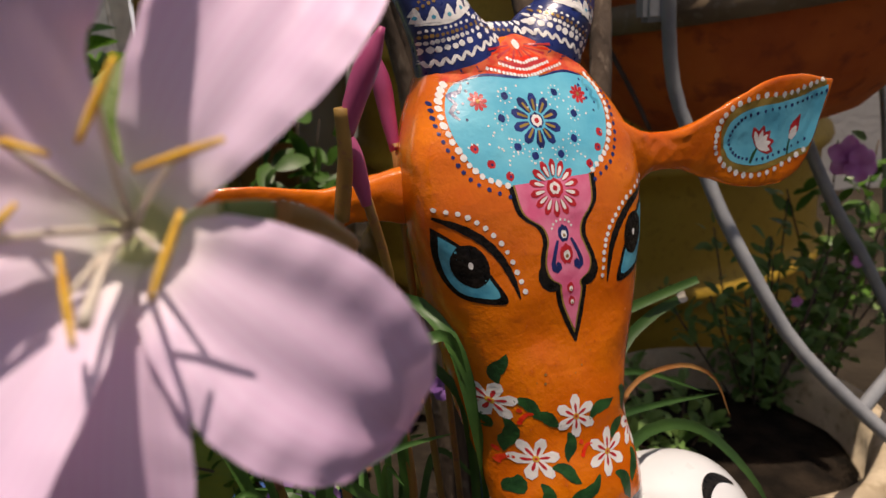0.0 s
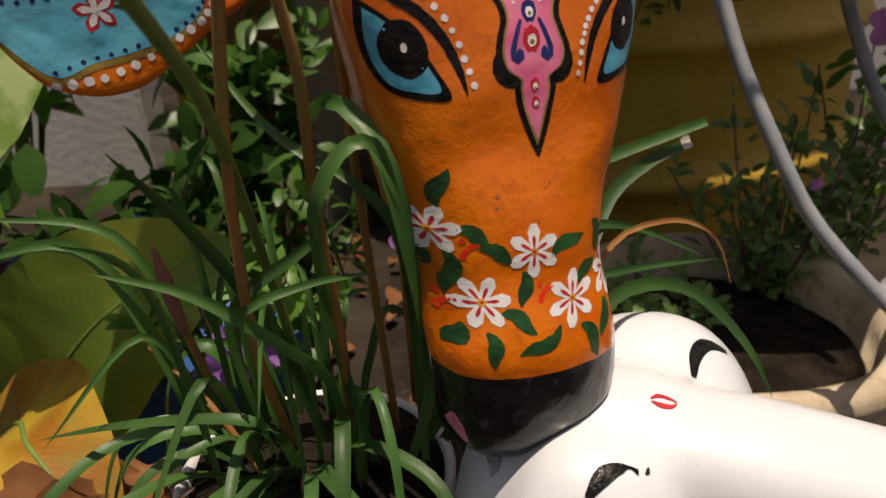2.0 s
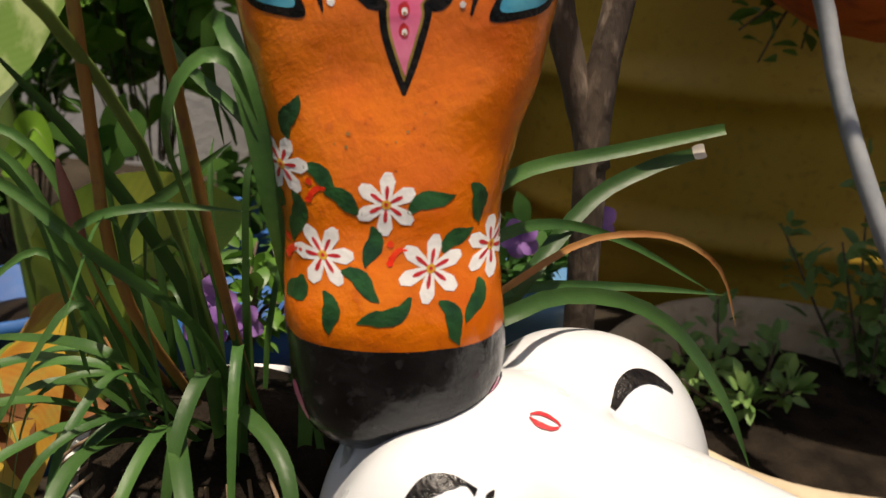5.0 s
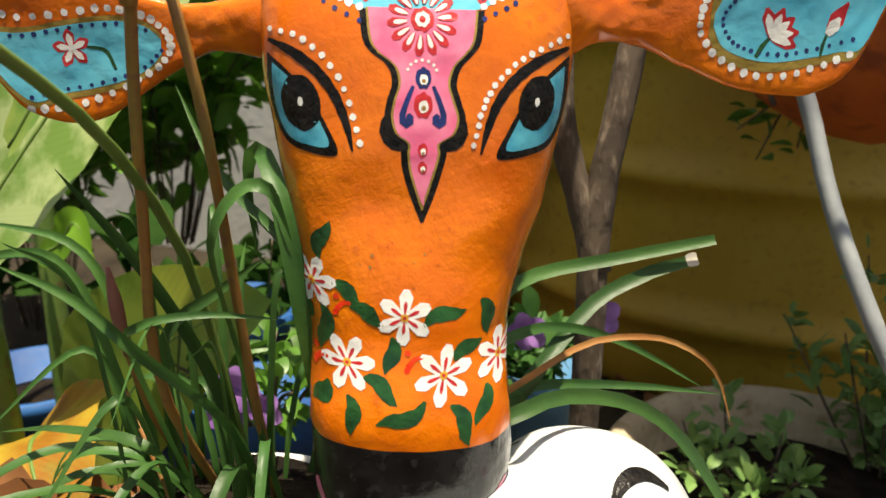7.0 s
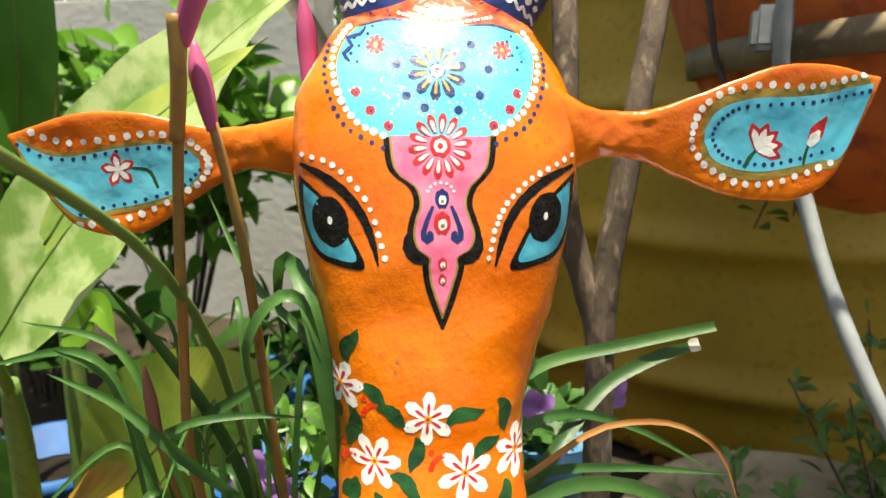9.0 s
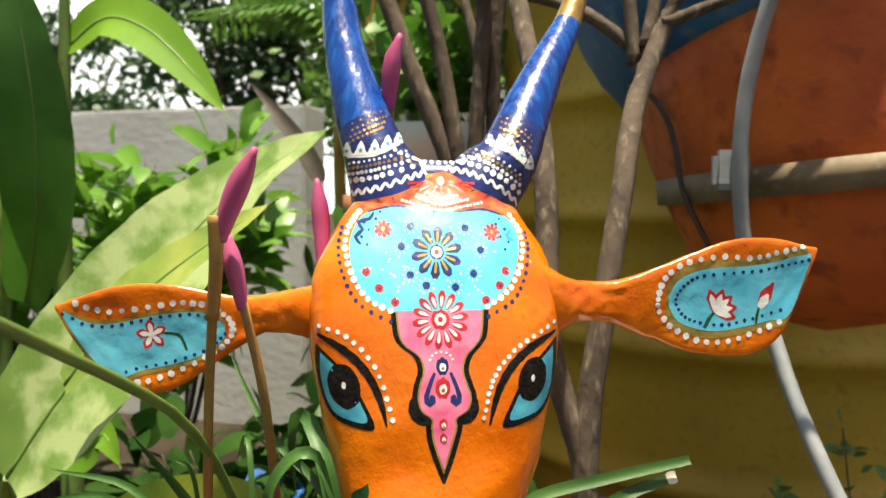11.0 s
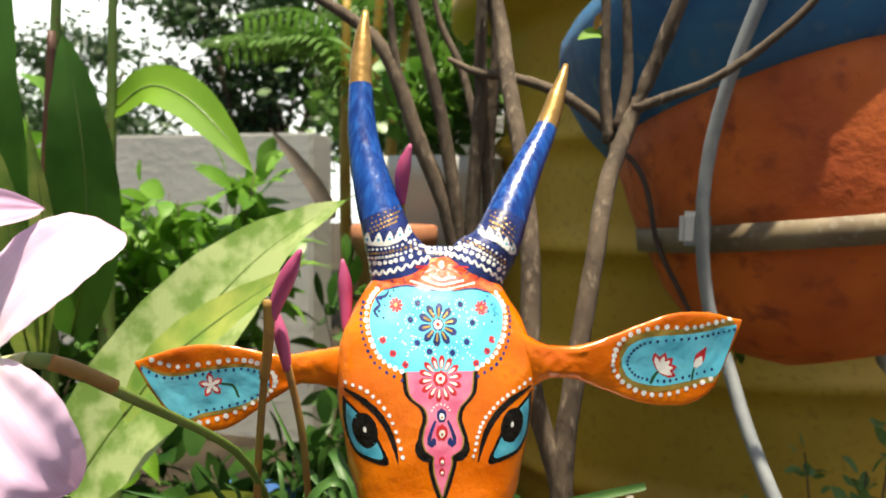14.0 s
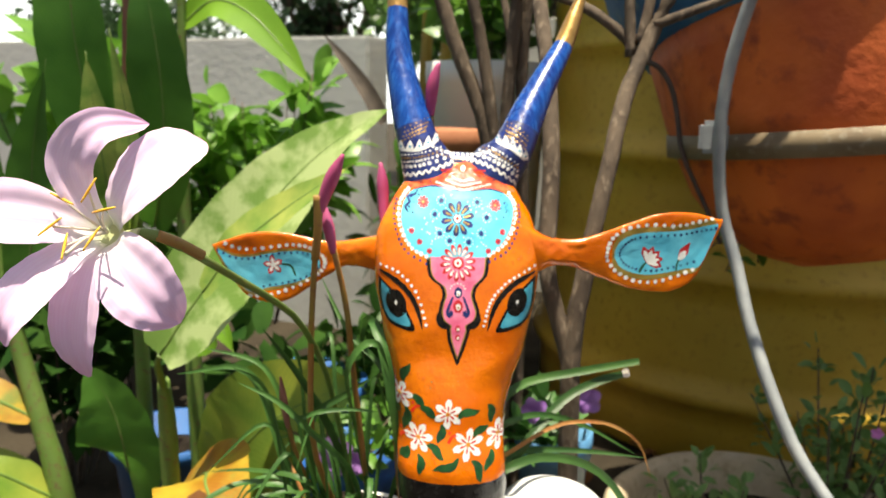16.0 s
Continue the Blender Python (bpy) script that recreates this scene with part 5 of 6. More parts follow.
for pts, r in (([(-0.03, 0.80, GROUND_Z), (-0.035, 0.80, 0.40), (-0.052, 0.80, 0.593), (-0.099, 0.80, 0.713), (-0.122, 0.80, 0.775), (-0.154, 0.80, 0.836), (-0.227, 0.80, 0.890), (-0.30, 0.80, 0.92)], (0.016, 0.014, 0.0125, 0.0125, 0.012, 0.0105, 0.008, 0.005)),
               ([(-0.02, 0.81, GROUND_Z), (-0.03, 0.81, 0.40), (-0.045, 0.80, 0.60), (-0.064, 0.80, 0.718), (-0.085, 0.80, 0.80), (-0.11, 0.80, 0.892), (-0.13, 0.80, 0.98)], (0.014, 0.012, 0.0105, 0.010, 0.0095, 0.009, 0.007)),
               ([(-0.015, 0.80, GROUND_Z), (-0.02, 0.80, 0.4), (-0.027, 0.80, 0.613), (-0.018, 0.80, 0.754), (-0.020, 0.80, 0.819), (-0.015, 0.80, 0.95)], (0.014, 0.012, 0.0105, 0.010, 0.009, 0.007)),
               ([(0.0, 0.82, GROUND_Z), (-0.005, 0.82, 0.45), (-0.010, 0.81, 0.69), (-0.001, 0.81, 0.82), (-0.012, 0.81, 0.90)], (0.013, 0.011, 0.009, 0.0085, 0.007)),
               ([(-0.02, 0.81, 0.70), (-0.05, 0.83, 0.80), (-0.085, 0.84, 0.87), (-0.10, 0.84, 0.95)], (0.007, 0.006, 0.005, 0.004)),
               ([(-0.123, 0.80, 0.775), (-0.135, 0.80, 0.85), (-0.14, 0.80, 0.95)], (0.007, 0.006, 0.004))):
    branch(pts, [k * 0.85 for k in r], "stem")
for q, d, w, m in (((0.140, 0.75, 0.880), (-0.050, 0.0, 0.004), 0.010, LIME), ((0.138, 0.75, 0.868), (-0.028, -0.01, 0.018), 0.008, LIME), ((0.134, 0.749, 0.842), (-0.014, 0.0, -0.022), 0.006, YELLOWL), ((0.132, 0.75, 0.818), (-0.028, -0.01, -0.006), 0.009, LIME), ((0.155, 0.75, 0.870), (0.030, 0.0, 0.012), 0.008, LIME), ((0.156, 0.75, 0.862), (0.036, -0.01, 0.0), 0.007, LIME), ((0.155, 0.75, 0.885), (0.022, 0.0, 0.02), 0.008, LIME)):
    bm = bmesh.new()
    q, d = Vector(q), Vector(d)
    ribbon(bm, [q, q + d * 0.5 + Vector((0, 0, 0.004)), q + d], w, (0, -0.8, 0.6), 0.2, 8, lambda t: math.sin(math.pi * min(1, 0.1 + t * 0.9)) + 0.04)
    part("leaf", bm, m, shrub_two)

# ---- yellow drum ----
drum = thing("water_drum", (0.375, 2.18, GROUND_Z), "large yellow plastic drum with raised hoops", "drum")
DR = 0.64
prof = [(0.0, GROUND_Z), (DR - 0.02, GROUND_Z), (DR, GROUND_Z + 0.02)]
for z in (-0.015, 0.272, 0.538, 0.798):
    prof += [(DR, z - 0.075), (DR + 0.002, z - 0.030), (DR + 0.022, z - 0.018), (DR + 0.027, z - 0.004), (DR + 0.022, z + 0.012), (DR + 0.004, z + 0.030), (DR, z + 0.06)]
# Brim, made wider than it is to keep direct sun off the drum wall.
prof += [(DR, 1.07), (DR + 0.02, 1.10), (DR + 0.135, 1.125), (DR + 0.155, 1.14), (DR + 0.153, 1.20), (DR + 0.135, 1.22), (0.40, 1.25), (0.0, 1.26)]
bm = bmesh.new()
lathe(bm, prof, (0.375, 2.18, 0), 96)
part("drum_body", bm, DRUMY, drum)
bm = bmesh.new()
lathe(bm, [(0.0, 1.25), (0.30, 1.255), (0.31, 1.265), (0.31, 1.30), (0.30, 1.31), (0.0, 1.31)], (0.375, 2.18, 0), 48)
part("lid", bm, DRUMY, drum)

# ---- orange bowl planter in its metal stand ----
BC = Vector((0.435, 1.10, 0))
BANDTILT = Matrix.Rotation(radians(-6), 3, "Y")
bowl = thing("bowl_planter", (BC.x, BC.y, 0.415), "weathered orange clay bowl planter with a broad blue rim", "planter")
TILTB = Matrix.Rotation(radians(-13), 3, "Y") @ Matrix.Rotation(radians(-11), 3, "X")
bm = bmesh.new()
lathe(bm, [(0.0, -0.185), (0.10, -0.18), (0.165, -0.15), (0.215, -0.10), (0.245, -0.04), (0.260, 0.02), (0.270, 0.08), (0.276, 0.13), (0.284, 0.18)], BC + Vector((0, 0, 0.60)), 64, TILTB, 0.02)
part("bowl_body", bm, POTORANGE, bowl)
bm = bmesh.new()
lathe(bm, [(0.280, 0.168), (0.290, 0.178), (0.302, 0.20), (0.318, 0.23), (0.332, 0.28), (0.338, 0.32), (0.332, 0.35), (0.315, 0.355), (0.305, 0.32), (0.28, 0.25), (0.0, 0.24)], BC + Vector((0, 0, 0.60)), 64, TILTB, 0.02)
part("rim", bm, POTBLUE, bowl, "faded blue painted flaring rim")
bm = bmesh.new()
lathe(bm, [(0.0, 0.245), (0.275, 0.248), (0.20, 0.27), (0.0, 0.28)], BC + Vector((0, 0, 0.60)), 32, TILTB, 0.04)
part("soil", bm, SOIL, bowl)
stand = thing("pot_stand", (BC.x, BC.y, GROUND_Z), "grey painted metal pot stand with curved pipe legs", "pot stand")
bm = bmesh.new()
R1 = 0.272
for z0, z1, r0, r1 in ((-0.025, 0.009, R1, R1 + 0.004),):
    lathe(bm, [(r0, z0), (r1, z0), (r1, z1), (r0, z1), (r0, z0)], BC + Vector((0, 0, 0.618)), 72, BANDTILT)
part("band", bm, BANDM, stand, "flat olive-grey metal band")
def leg(pts, r=0.0080):
    bm = bmesh.new()
    tube(bm, pts, (r, r, r), 14, 40)
    part("leg", bm, GALV, stand)
leg([(0.40, 0.80, 1.20), (0.345, 0.81, 1.02), (0.306, 0.82, 0.89), (0.270, 0.83, 0.785), (0.249, 0.84, 0.69), (0.245, 0.845, 0.60), (0.256, 0.855, 0.51), (0.280, 0.845, 0.44), (0.300, 0.82, 0.375), (0.331, 0.785, 0.300), (0.368, 0.76, 0.230), (0.425, 0.72, 0.165), (0.50, 0.66, 0.09), (0.56, 0.62, 0.0), (0.60, 0.60, GROUND_Z)])
leg([(0.52, 0.81, 0.66), (0.47, 0.93, 0.55), (0.49, 1.04, 0.44), (0.525, 1.09, 0.39), (0.58, 1.10, 0.285), (0.645, 1.10, 0.175), (0.72, 1.08, 0.0), (0.76, 1.06, GROUND_Z)], 0.009)
leg([(0.70, 1.09, 0.05), (0.60, 0.93, 0.12), (0.50, 0.80, 0.16), (0.425, 0.72, 0.165)], 0.008)
leg([(0.72, 1.30, 0.95), (0.715, 1.28, 0.60), (0.74, 1.26, 0.35), (0.80, 1.25, GROUND_Z)])
for q in ((0.245, 0.836, 0.602),):
    bm = bmesh.new()
    box(bm, (q[0] - 0.026, q[1] + 0.010, q[2] - 0.018), (q[0] + 0.010, q[1] + 0.052, q[2] + 0.024), 0.006)
    part("weld", bm, GALV, stand, "rough grey weld joint")
bm = bmesh.new()
tube(bm, [(0.124, 0.960, 0.710), (0.152, 0.960, 0.699), (0.173, 0.960, 0.668), (0.184, 0.960, 0.627), (0.195, 0.960, 0.576), (0.233, 0.960, 0.500), (0.257, 0.960, 0.449)], (0.004, 0.004, 0.003), 8, 24)
thing("cable", (0.18, 0.98, 0.55), "thin dark cable hanging beside the bowl planter", "cable", bm=bm, mats=WIRE)

# ---- cream pot with a small shrub ----
CP = Vector((0.355, 0.955, 0))
cream = thing("stone_pot", (CP.x, CP.y, GROUND_Z), "weathered cream cement pot with thick round rim", "plant pot")
bm = bmesh.new()
lathe(bm, [(0.0, GROUND_Z), (0.16, GROUND_Z), (0.185, -0.13), (0.212, -0.03), (0.226, -0.018), (0.238, -0.002), (0.240, 0.018), (0.230, 0.033), (0.216, 0.036), (0.203, 0.028), (0.196, 0.010), (0.192, -0.04), (0.0, -0.045)], CP, 64, None, 0.03)
part("pot_body", bm, CREAM, cream)
bm = bmesh.new()
lathe(bm, [(0.0, -0.044), (0.192, -0.03), (0.15, -0.018), (0.06, -0.008), (0.0, -0.010)], CP, 32, None, 0.12)
part("soil", bm, SOIL, cream, "dark crumbly soil")

def leafy(name, base, label, stems, leaf_m, size, count, category="shrub", spread=0.05, seed=1, stem_m=BARK, r=0.0025, flowers=None):
    random.seed(seed)
    ob = thing(name, base, label, category)
    for pts in stems:
        bm = bmesh.new()
        tube(bm, pts, (r, r * 0.8, r * 0.5), 6, 10)
        part("stem", bm, stem_m, ob)
    bm = bmesh.new()
    for pts in stems:
        S = spline(pts, 30)
        for i in range(count):
            t = random.uniform(0.25, 1.0)
            q = Vector(S[int(t * 30)])
            d = Vector((random.gauss(0, 1), random.gauss(0, 1), random.gauss(0.35, 0.7))).normalized()
            s = size * random.uniform(0.6, 1.2)
            o = q + d * spread * random.random() * 0.5
            ribbon(bm, [o, o + d * s * 0.5 + Vector((0, 0, 0.08 * s)), o + d * s], s * 0.24, (random.uniform(-1, 1), random.uniform(-1, 1), 1), 0.2, 5, lambda t: math.sin(math.pi * min(1, 0.1 + t * 0.9)) + 0.04, 2)
    lv = part("leaves", bm, leaf_m, ob)
    lv["kind"] = "stuff"
    for q, m, rad in flowers or ():
        bm = bmesh.new()
        for k in range(5):
            a = 2 * math.pi * k / 5 + q[0] * 40
            d = Vector((math.cos(a), -0.35, math.sin(a))).normalized()
            ribbon(bm, [Vector(q), Vector(q) + d * rad * 0.6, Vector(q) + d * rad + Vector((0, 0.2 * rad, 0))], rad * 0.42, (0, -1, 0.2), 0.15, 6, lambda t: math.sin(math.pi * min(1, 0.12 + t * 0.8)), 4, 0.05)
        part("blossom", bm, m, ob)
    return ob

leafy("small_shrub", (CP.x - 0.05, CP.y - 0.02, -0.02), "low grey-green leafy shrub growing in the cream pot", [[(CP.x - 0.05 + dx * 0.3, CP.y + dy * 0.3, -0.02), (CP.x - 0.05 + dx * 0.8, CP.y + dy * 0.8, 0.02), (CP.x - 0.05 + dx, CP.y + dy, z + 0.03)] for dx, dy, z in ((-0.10, 0.02, 0.03), (-0.05, 0.09, 0.05), (0.02, 0.05, 0.02), (-0.06, 0.0, 0.01), (-0.02, -0.06, 0.0), (0.03, -0.03, 0.0), (-0.09, -0.06, 0.01))], DARKBUSH, 0.026, 26, spread=0.045, seed=3)
leafy("small_shrub", (0.46, 1.06, -0.07), "grey-green shrub with tiny pink flowers", [[(0.46, 1.06, -0.07), (0.46 + 0.5 * dx, 1.06 + dy * 0.5, 0.04), (0.46 + dx, 1.06 + dy, z)] for dx, dy, z in ((-0.02, 0.0, 0.17), (0.03, 0.04, 0.22), (0.08, 0.0, 0.18), (0.12, 0.05, 0.22), (-0.06, 0.06, 0.15), (-0.13, 0.10, 0.155), (0.16, 0.06, 0.17), (0.05, 0.10, 0.23), (0.2, 0.10, 0.25), (0.25, 0.06, 0.2), (-0.03, 0.14, 0.24), (0.10, 0.16, 0.28), (0.16, 0.14, 0.20), (0.02, 0.12, 0.12), (0.10, 0.10, 0.14), (0.27, 0.14, 0.28), (0.30, 0.10, 0.14))], DARKBUSH, 0.030, 36, spread=0.06, seed=4, flowers=[((0.505, 1.05, 0.160), MAGENTA, 0.010), ((0.62, 1.10, 0.20), MAGENTA, 0.012)])
leafy("flowering_plant", (0.66, 1.25, GROUND_Z), "green plant with a magenta pink blossom", [[(0.66, 1.25, GROUND_Z), (0.66 + 0.5 * dx, 1.25, 0.1), (0.66 + dx, 1.25 + dy, z)] for dx, dy, z in ((-0.02, -0.02, 0.34), (0.06, 0, 0.36), (-0.08, 0.02, 0.28), (0.12, 0.0, 0.30), (0.02, 0.05, 0.25))], BUSHL, 0.04, 26, "plant", 0.07, 5, flowers=[((0.634, 1.19, 0.349), MAGENTA, 0.036), ((0.652, 1.18, 0.335), MAGENTA, 0.030)])
# trailing greens under the bowl
leafy("trailing_plant", (0.30, 1.25, 0.42), "small green and yellow trailing plant against the drum", [[(0.33, 1.20, 0.47), (0.30 + dx * 0.5, 1.20, 0.44), (0.27 + dx, 1.20, 0.40 + dz)] for dx, dz in ((-0.03, 0.0), (0.02, 0.02), (0.05, -0.02), (0.0, -0.04))], BUSHL, 0.034, 14, "plant", 0.05, 6)

# ---- leafy bush before the wall, palm and other back plants ----
def fan(cx, cy, z0, n, rad, top, seed):
    random.seed(seed)
    out = []
    for k in range(n):
        a = random.uniform(0, 6.283)
        rr = rad * math.sqrt(random.random())
        out.append([(cx + 0.2 * rr * math.cos(a), cy + 0.2 * rr * math.sin(a), z0), (cx + 0.6 * rr * math.cos(a), cy + 0.6 * rr * math.sin(a), (z0 + top) / 2), (cx + rr * math.cos(a), cy + rr * math.sin(a), top - random.uniform(0, 0.35) * (top - z0))])
    return out
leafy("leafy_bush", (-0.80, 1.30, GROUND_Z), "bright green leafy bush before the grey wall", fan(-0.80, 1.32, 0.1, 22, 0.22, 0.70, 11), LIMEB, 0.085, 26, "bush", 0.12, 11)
leafy("leafy_bush", (-1.25, 1.45, GROUND_Z), "green leafy bush in shade beside the wall", fan(-1.30, 1.45, GROUND_Z, 16, 0.26, 0.62, 12), BUSHL, 0.09, 22, "bush", 0.12, 12)
leafy("leafy_bush", (-0.42, 1.45, GROUND_Z), "low green bush behind the bare shrub stems", fan(-0.42, 1.5, GROUND_Z, 14, 0.20, 0.50, 13), DARKGREEN, 0.08, 24, "bush", 0.12, 13)
leafy("leafy_bush", (-0.50, 1.10, GROUND_Z), "leafy undergrowth below the canna leaves, coloured dark for shade", fan(-0.48, 1.08, GROUND_Z, 14, 0.24, 0.26, 14), UNDERL, 0.08, 20, "bush", 0.1, 14)
leafy("leafy_bush", (-1.05, 0.95, GROUND_Z), "leafy undergrowth among the canna stalks, coloured dark for shade", fan(-1.05, 0.95, GROUND_Z, 16, 0.25, 0.42, 15), UNDERL, 0.09, 20, "bush", 0.1, 15)
leafy("leafy_bush", (-0.20, 0.98, GROUND_Z), "dark green leafy bush behind the sculpture", fan(-0.22, 0.98, GROUND_Z, 9, 0.12, 0.24, 19), DARKGREEN, 0.05, 18, "bush", 0.08, 19)
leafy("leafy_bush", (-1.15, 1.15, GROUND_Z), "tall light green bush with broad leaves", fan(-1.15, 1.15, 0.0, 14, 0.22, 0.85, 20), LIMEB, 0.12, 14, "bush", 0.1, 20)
palm = thing("areca_palm", (-0.95, 2.75, GROUND_Z), "areca palm with yellow-orange canes and green fronds", "palm")
for k, (dx, top) in enumerate(((-0.10, 1.5), (0.0, 1.7), (0.07, 1.4), (0.16, 1.25))):
    bm = bmesh.new()
    tube(bm, [(-0.96 + dx * 0.5, 2.75, GROUND_Z), (-0.96 + dx, 2.75, 0.6), (-0.90 + dx * 1.6, 2.75, top)], (0.030, 0.026, 0.016), 10, 14)
    part("cane", bm, PALMY, palm)
random.seed(21)
for k in range(14):
    a = random.uniform(0, 6.283)
    b = Vector((-0.95, 2.75, random.uniform(0.9, 1.3)))
    d = Vector((math.cos(a), 0.5 * math.sin(a), 0)) * random.uniform(0.4, 0.7)
    spine = spline([b, b + d * 0.4 + Vector((0, 0, 0.35)), b + d + Vector((0, 0, 0.35))], 18)
    bm = bmesh.new()
    for i in range(3, 19):
        for sg in (-1, 1):
            q = Vector(spine[i])
            e = Vector((-d.y, d.x, 0)).normalized() * sg * 0.16 + d * 0.12 + Vector((0, 0, -0.05))
            ribbon(bm, [q, q + e * 0.6 + Vector((0, 0, 0.02)), q + e * 1.2], 0.011, (0, 0, 1), 0.2, 5, None, 2)
    part("frond", bm, TREEB, palm)
bm = bmesh.new()
ribbon(bm, [(-0.40, 1.2, 0.60), (-0.432, 1.2, 0.655), (-0.476, 1.2, 0.710), (-0.535, 1.2, 0.775)], 0.016, (0.3, -0.9, 0.3), 0.3, 14)
ob = thing("dry_frond", (-0.40, 1.2, 0.60), "dark dried frond sticking out of the bush", "frond", bm=bm, mats=DRYFROND)

back_pot = thing("terracotta_pot", (-0.43, 1.62, GROUND_Z), "terracotta pot standing behind the bare stems", "plant pot")
bm = bmesh.new()
lathe(bm, [(0.0, GROUND_Z), (0.07, GROUND_Z), (0.095, 0.52), (0.105, 0.53), (0.106, 0.577), (0.098, 0.58), (0.09, 0.57), (0.0, 0.55)], (-0.43, 1.62, 0), 48)
part("pot_body", bm, TERRA, back_pot)
bm = bmesh.new()
lathe(bm, [(0.0, 0.552), (0.088, 0.555), (0.05, 0.566), (0.0, 0.57)], (-0.43, 1.62, 0), 24, None, 0.05)
part("soil", bm, SOIL, back_pot)
white_pot = thing("white_planter", (-0.42, 1.95, GROUND_Z), "pale grey-white tall planter near the wall", "plant pot")
bm = bmesh.new()
lathe(bm, [(0.0, GROUND_Z), (0.13, GROUND_Z), (0.17, 0.68), (0.185, 0.70), (0.185, 0.76), (0.17, 0.76), (0.16, 0.72), (0.0, 0.70)], (-0.42, 1.95, 0), 48)
part("pot_body", bm, WALLM, white_pot)
leafy("potted_bush", (-0.42, 1.95, 0.70), "green leafy plant growing in the pale planter", fan(-0.42, 1.95, 0.70, 12, 0.24, 1.05, 16), BUSHL, 0.10, 20, "plant", 0.12, 16)

# ---- blue things, purple flowers and litter at the foot ----
def tub(name, c, r, h, label, m, z0=GROUND_Z):
    ob = thing(name, (c[0], c[1], z0), label, "plant pot")
    bm = bmesh.new()
    lathe(bm, [(0.0, z0), (r * 0.75, z0), (r * 0.95, z0 + h * 0.9), (r * 1.05, z0 + h * 0.9), (r * 1.06, z0 + h), (r * 0.97, z0 + h), (r * 0.9, z0 + h * 0.8), (0.0, z0 + h * 0.8)], (c[0], c[1], 0), 40)
    part("pot_body", bm, m, ob)
    bm = bmesh.new()
    lathe(bm, [(0.0, z0 + h * 0.805), (r * 0.9, z0 + h * 0.81), (r * 0.5, z0 + h * 0.86), (0.0, z0 + h * 0.87)], (c[0], c[1], 0), 24, None, 0.1)
    part("soil", bm, SOIL, ob)
    return ob
tub("blue_pot", (-0.645, 0.82), 0.10, 0.25, "blue plastic plant pot between the canna stalks", BLUEPL)
tub("blue_pot", (-0.47, 0.98), 0.12, 0.32, "blue plastic plant pot in the shade", BLUEPL)
tub("blue_pot", (0.035, 0.87), 0.065, 0.36, "light blue plastic pot behind the grass", PALEBLUE)
tub("blue_pot", (-0.22, 0.70), 0.075, 0.35, "blue plastic pot with purple flowers", BLUEPL)
leafy("purple_flowers", (-0.19, 0.66, 0.14), "small plant with purple flowers in the blue pot", fan(-0.19, 0.64, 0.13, 10, 0.09, 0.24, 17), BUSHL, 0.03, 14, "plant", 0.04, 17, flowers=[((-0.150, 0.555, 0.232), PURPLE, 0.022), ((-0.165, 0.56, 0.205), PURPLE, 0.022), ((-0.135, 0.57, 0.21), PURPLE, 0.018), ((-0.02, 0.60, 0.29), PURPLE, 0.016)])
leafy("purple_flowers", (0.04, 0.86, 0.20), "pale grass-like plant with purple flowers in the light blue pot", fan(0.03, 0.84, 0.15, 9, 0.06, 0.19, 18), GRASS, 0.04, 12, "plant", 0.06, 18, flowers=[((0.11, 0.76, 0.26), PURPLE, 0.022), ((0.05, 0.72, 0.25), PURPLE, 0.02)])
random.seed(31)
bm = bmesh.new()
for k in range(260):
    q = Vector((random.uniform(-0.9, 0.3), random.uniform(0.35, 1.6), GROUND_Z + random.uniform(0.008, 0.03)))
    a, s = random.uniform(0, 6.283), random.uniform(0.02, 0.06)
    d = Vector((math.cos(a), math.sin(a), random.uniform(-0.1, 0.3))) * s
    ribbon(bm, [q, q + d * 0.5 + Vector((0, 0, 0.008)), q + d], s * 0.3, (0.3, 0.1, 1), 0.3, 5, lambda t: math.sin(math.pi * min(1, 0.1 + t * 0.9)) + 0.03, 2)
thing("leaf_litter", (-0.3, 0.9, GROUND_Z), "brown fallen leaves scattered on the ground", "leaf litter", bm=bm, mats=LITTER, kind="stuff")
bm = bmesh.new()
for k in range(7):
    a = k * 0.9
    q = Vector((-0.235 + 0.03 * math.cos(a), 0.455 + 0.03 * math.sin(a), 0.12 + 0.012 * k))
    ribbon(bm, [q, q + Vector((0.035 * math.cos(a * 2), 0.03 * math.sin(a * 2), 0.014)), q + Vector((0.07 * math.cos(a * 2), 0.06 * math.sin(a * 2), -0.01))], 0.014, (0.2, -0.4, 1), 0.5, 8, None, 4, 0.15)
thing("dry_leaf", (-0.235, 0.455, 0.12), "crumpled brown dry leaves caught beside the pot", "dry leaves", bm=bm, mats=LITTER)

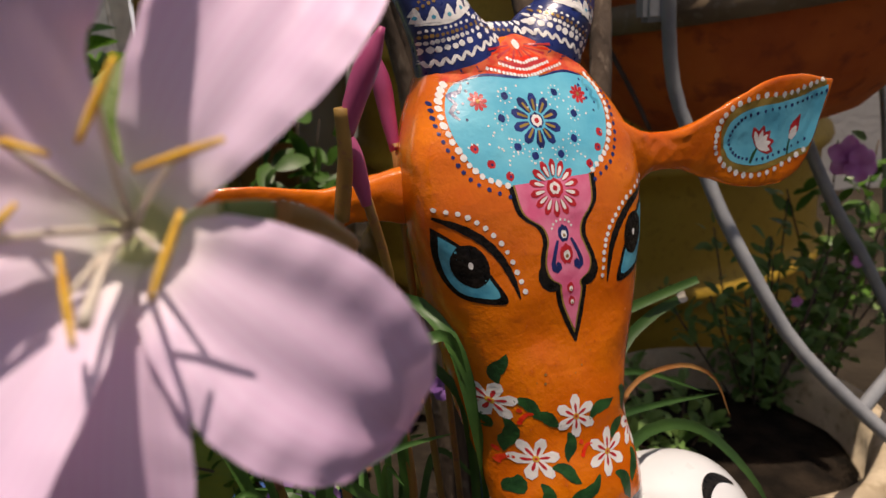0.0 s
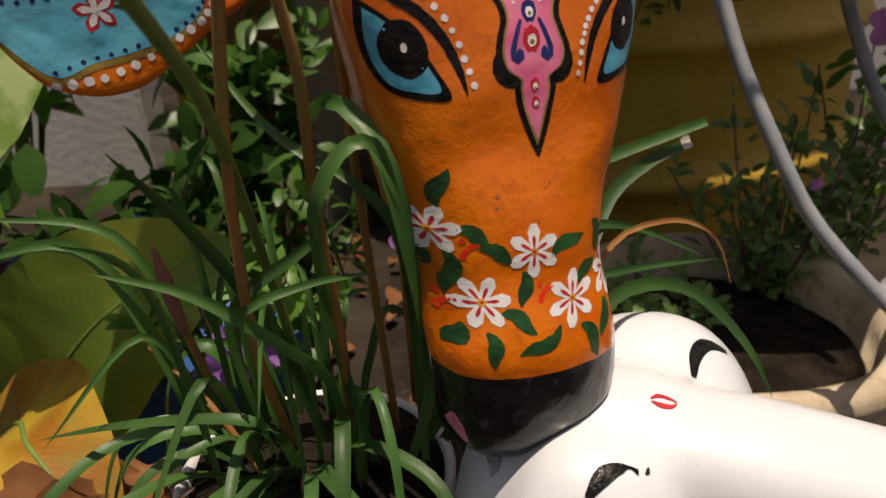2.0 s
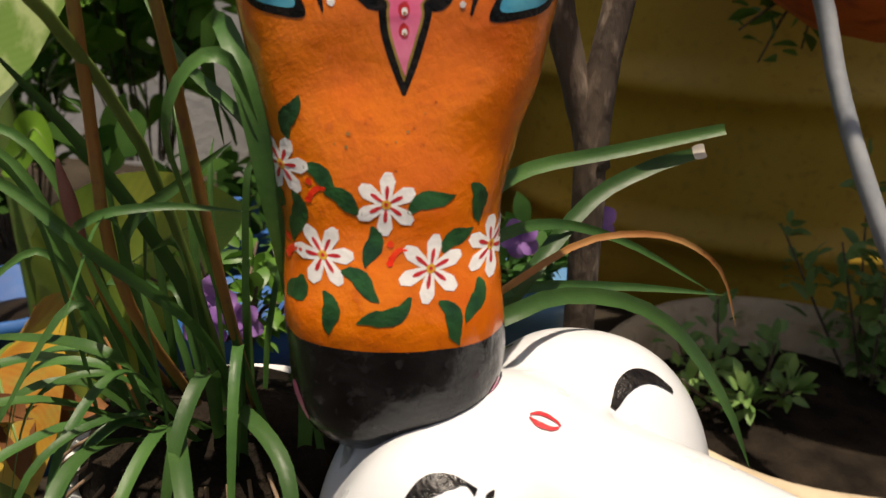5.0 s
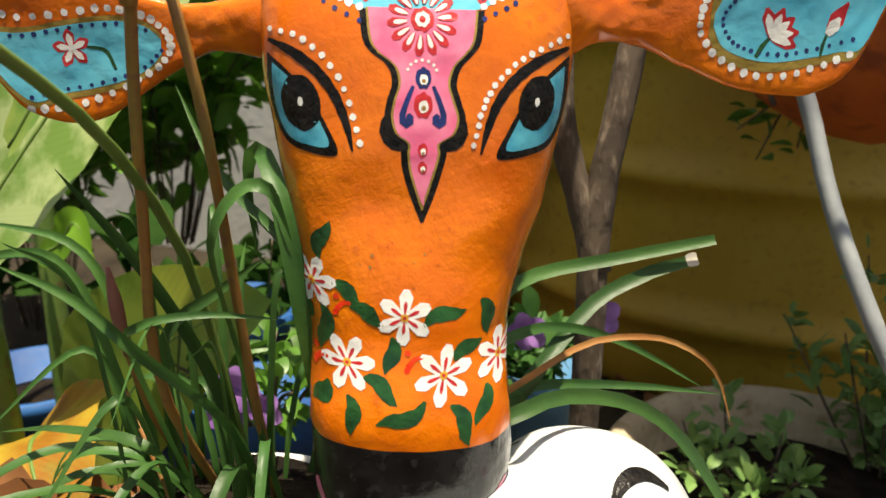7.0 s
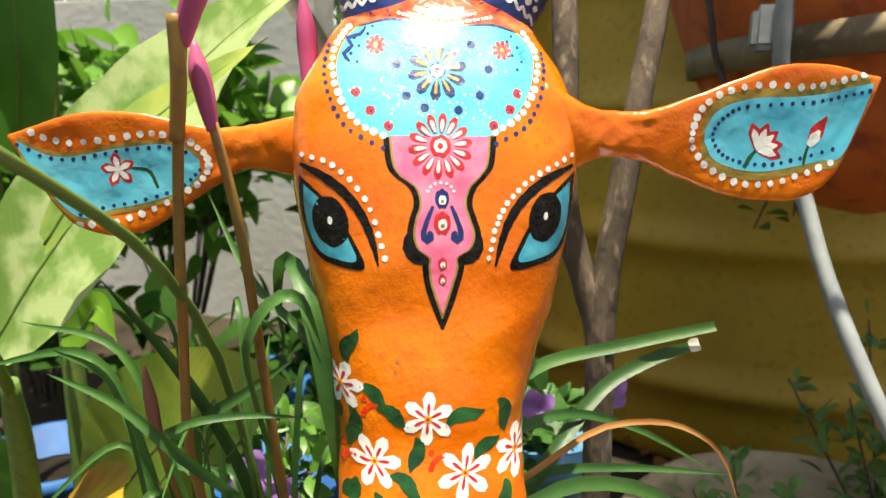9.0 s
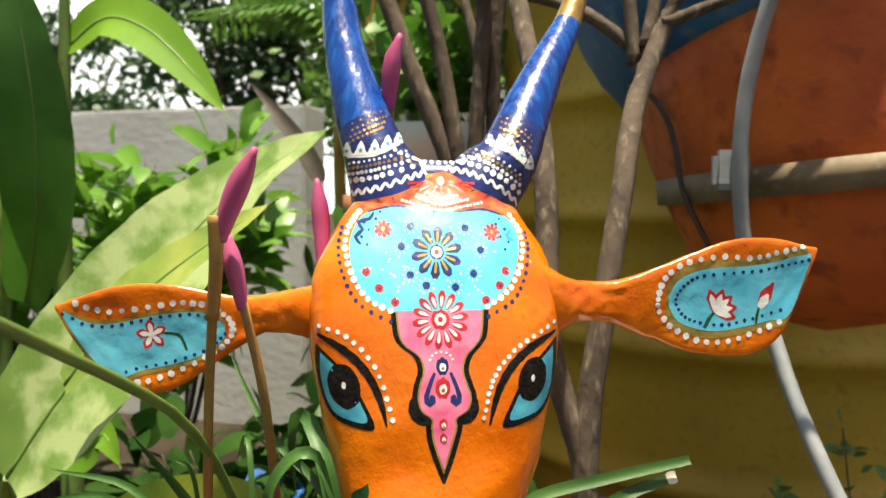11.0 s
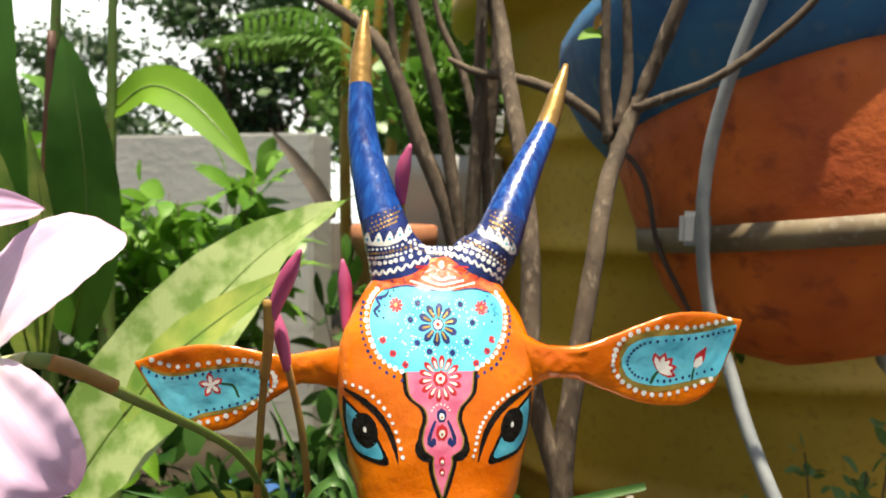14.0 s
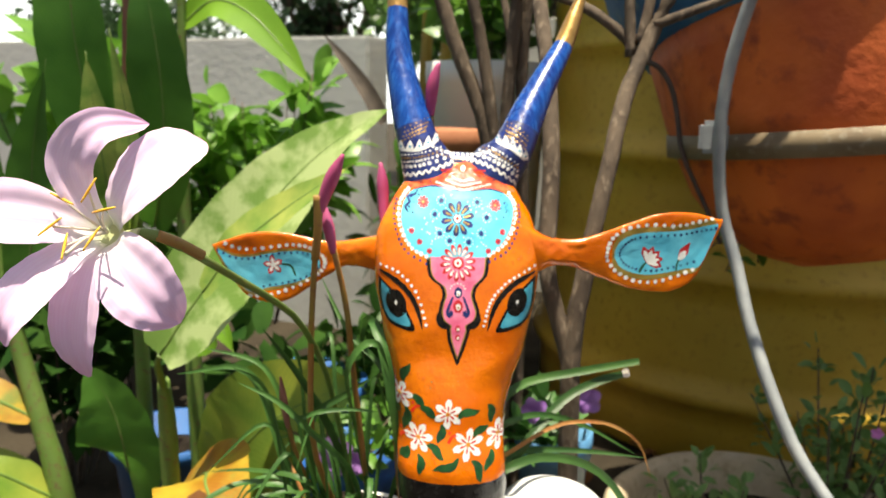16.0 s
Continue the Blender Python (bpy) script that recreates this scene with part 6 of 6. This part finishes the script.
# ---- trees beyond the wall ----
def tree(base, height, crown, rad, n, m, seed, label):
    random.seed(seed)
    ob = thing("garden_tree", base, label, "tree", "trees beyond the wall")
    b = Vector(base)
    bm = bmesh.new()
    tube(bm, [b, b + Vector((0.1, 0, height * 0.4)), b + Vector((0.0, 0.1, height * 0.75))], (0.16, 0.12, 0.06), 10, 12, rough=0.1)
    tips = []
    for k in range(9):
        a = k * 2.4
        e = Vector(crown) + Vector((rad[0] * 0.7 * math.cos(a), rad[1] * 0.7 * math.sin(a), rad[2] * random.uniform(-0.5, 0.7)))
        tube(bm, [b + Vector((0.05, 0.05, height * random.uniform(0.35, 0.7))), (b + e) / 2 + Vector((0, 0, 0.3)), e], (0.06, 0.04, 0.012), 6, 10)
        tips.append(e)
    part("trunk", bm, BARK, ob)
    bm = bmesh.new()
    clumps = []
    for k in range(46):
        while True:
            v = Vector((random.uniform(-1, 1), random.uniform(-1, 1), random.uniform(-1, 1)))
            if v.length < 1:
                break
        clumps.append((Vector(crown) + Vector((v.x * rad[0], v.y * rad[1], v.z * rad[2])), random.uniform(0.18, 0.5)))
    for k in range(n):
        c, r = random.choice(clumps)
        o = c + Vector((random.gauss(0, 1), random.gauss(0, 1), random.gauss(0, 0.8))) * r * 0.5
        d = Vector((random.gauss(0, 1), random.gauss(0, 1), random.gauss(-0.2, 0.7))).normalized() * random.uniform(0.06, 0.13)
        s = d.cross(Vector((random.gauss(0, 1), random.gauss(0, 1), random.gauss(0, 1)))).normalized() * d.length * 0.3
        vs = [bm.verts.new(o), bm.verts.new(o + d * 0.5 + s), bm.verts.new(o + d), bm.verts.new(o + d * 0.5 - s)]
        bm.faces.new(vs)
    cr = part("crown", bm, m, ob)
    cr["kind"] = "stuff"
tree((-4.2, 7.5, GROUND_Z), 3.2, (-4.4, 7.5, 2.75), (1.5, 1.0, 1.5), 9000, TREEL, 41, "dark green leafy tree with sky gaps")
tree((-2.4, 7.0, GROUND_Z), 3.0, (-2.5, 7.0, 2.4), (1.5, 1.0, 1.6), 10000, TREEL, 42, "dense green tree behind the wall")
tree((-7.6, 8.0, GROUND_Z), 2.8, (-7.6, 8.0, 1.9), (1.6, 1.0, 1.1), 6000, TREEL, 43, "low leafy tree beyond the wall end")
tree((-1.2, 5.0, GROUND_Z), 2.2, (-1.2, 5.0, 1.6), (0.9, 0.7, 0.9), 6000, TREEB, 44, "bright green bushy tree behind the palm")
tree((1.5, 9.0, GROUND_Z), 4.0, (1.5, 9.0, 3.2), (2.0, 1.0, 1.6), 6000, TREEL, 45, "green tree beyond the drum")
tree((-5.6, 6.0, GROUND_Z), 1.8, (-5.6, 6.0, 1.05), (1.3, 0.6, 0.6), 4000, TREEL, 46, "low hedge-like tree above the wall top")
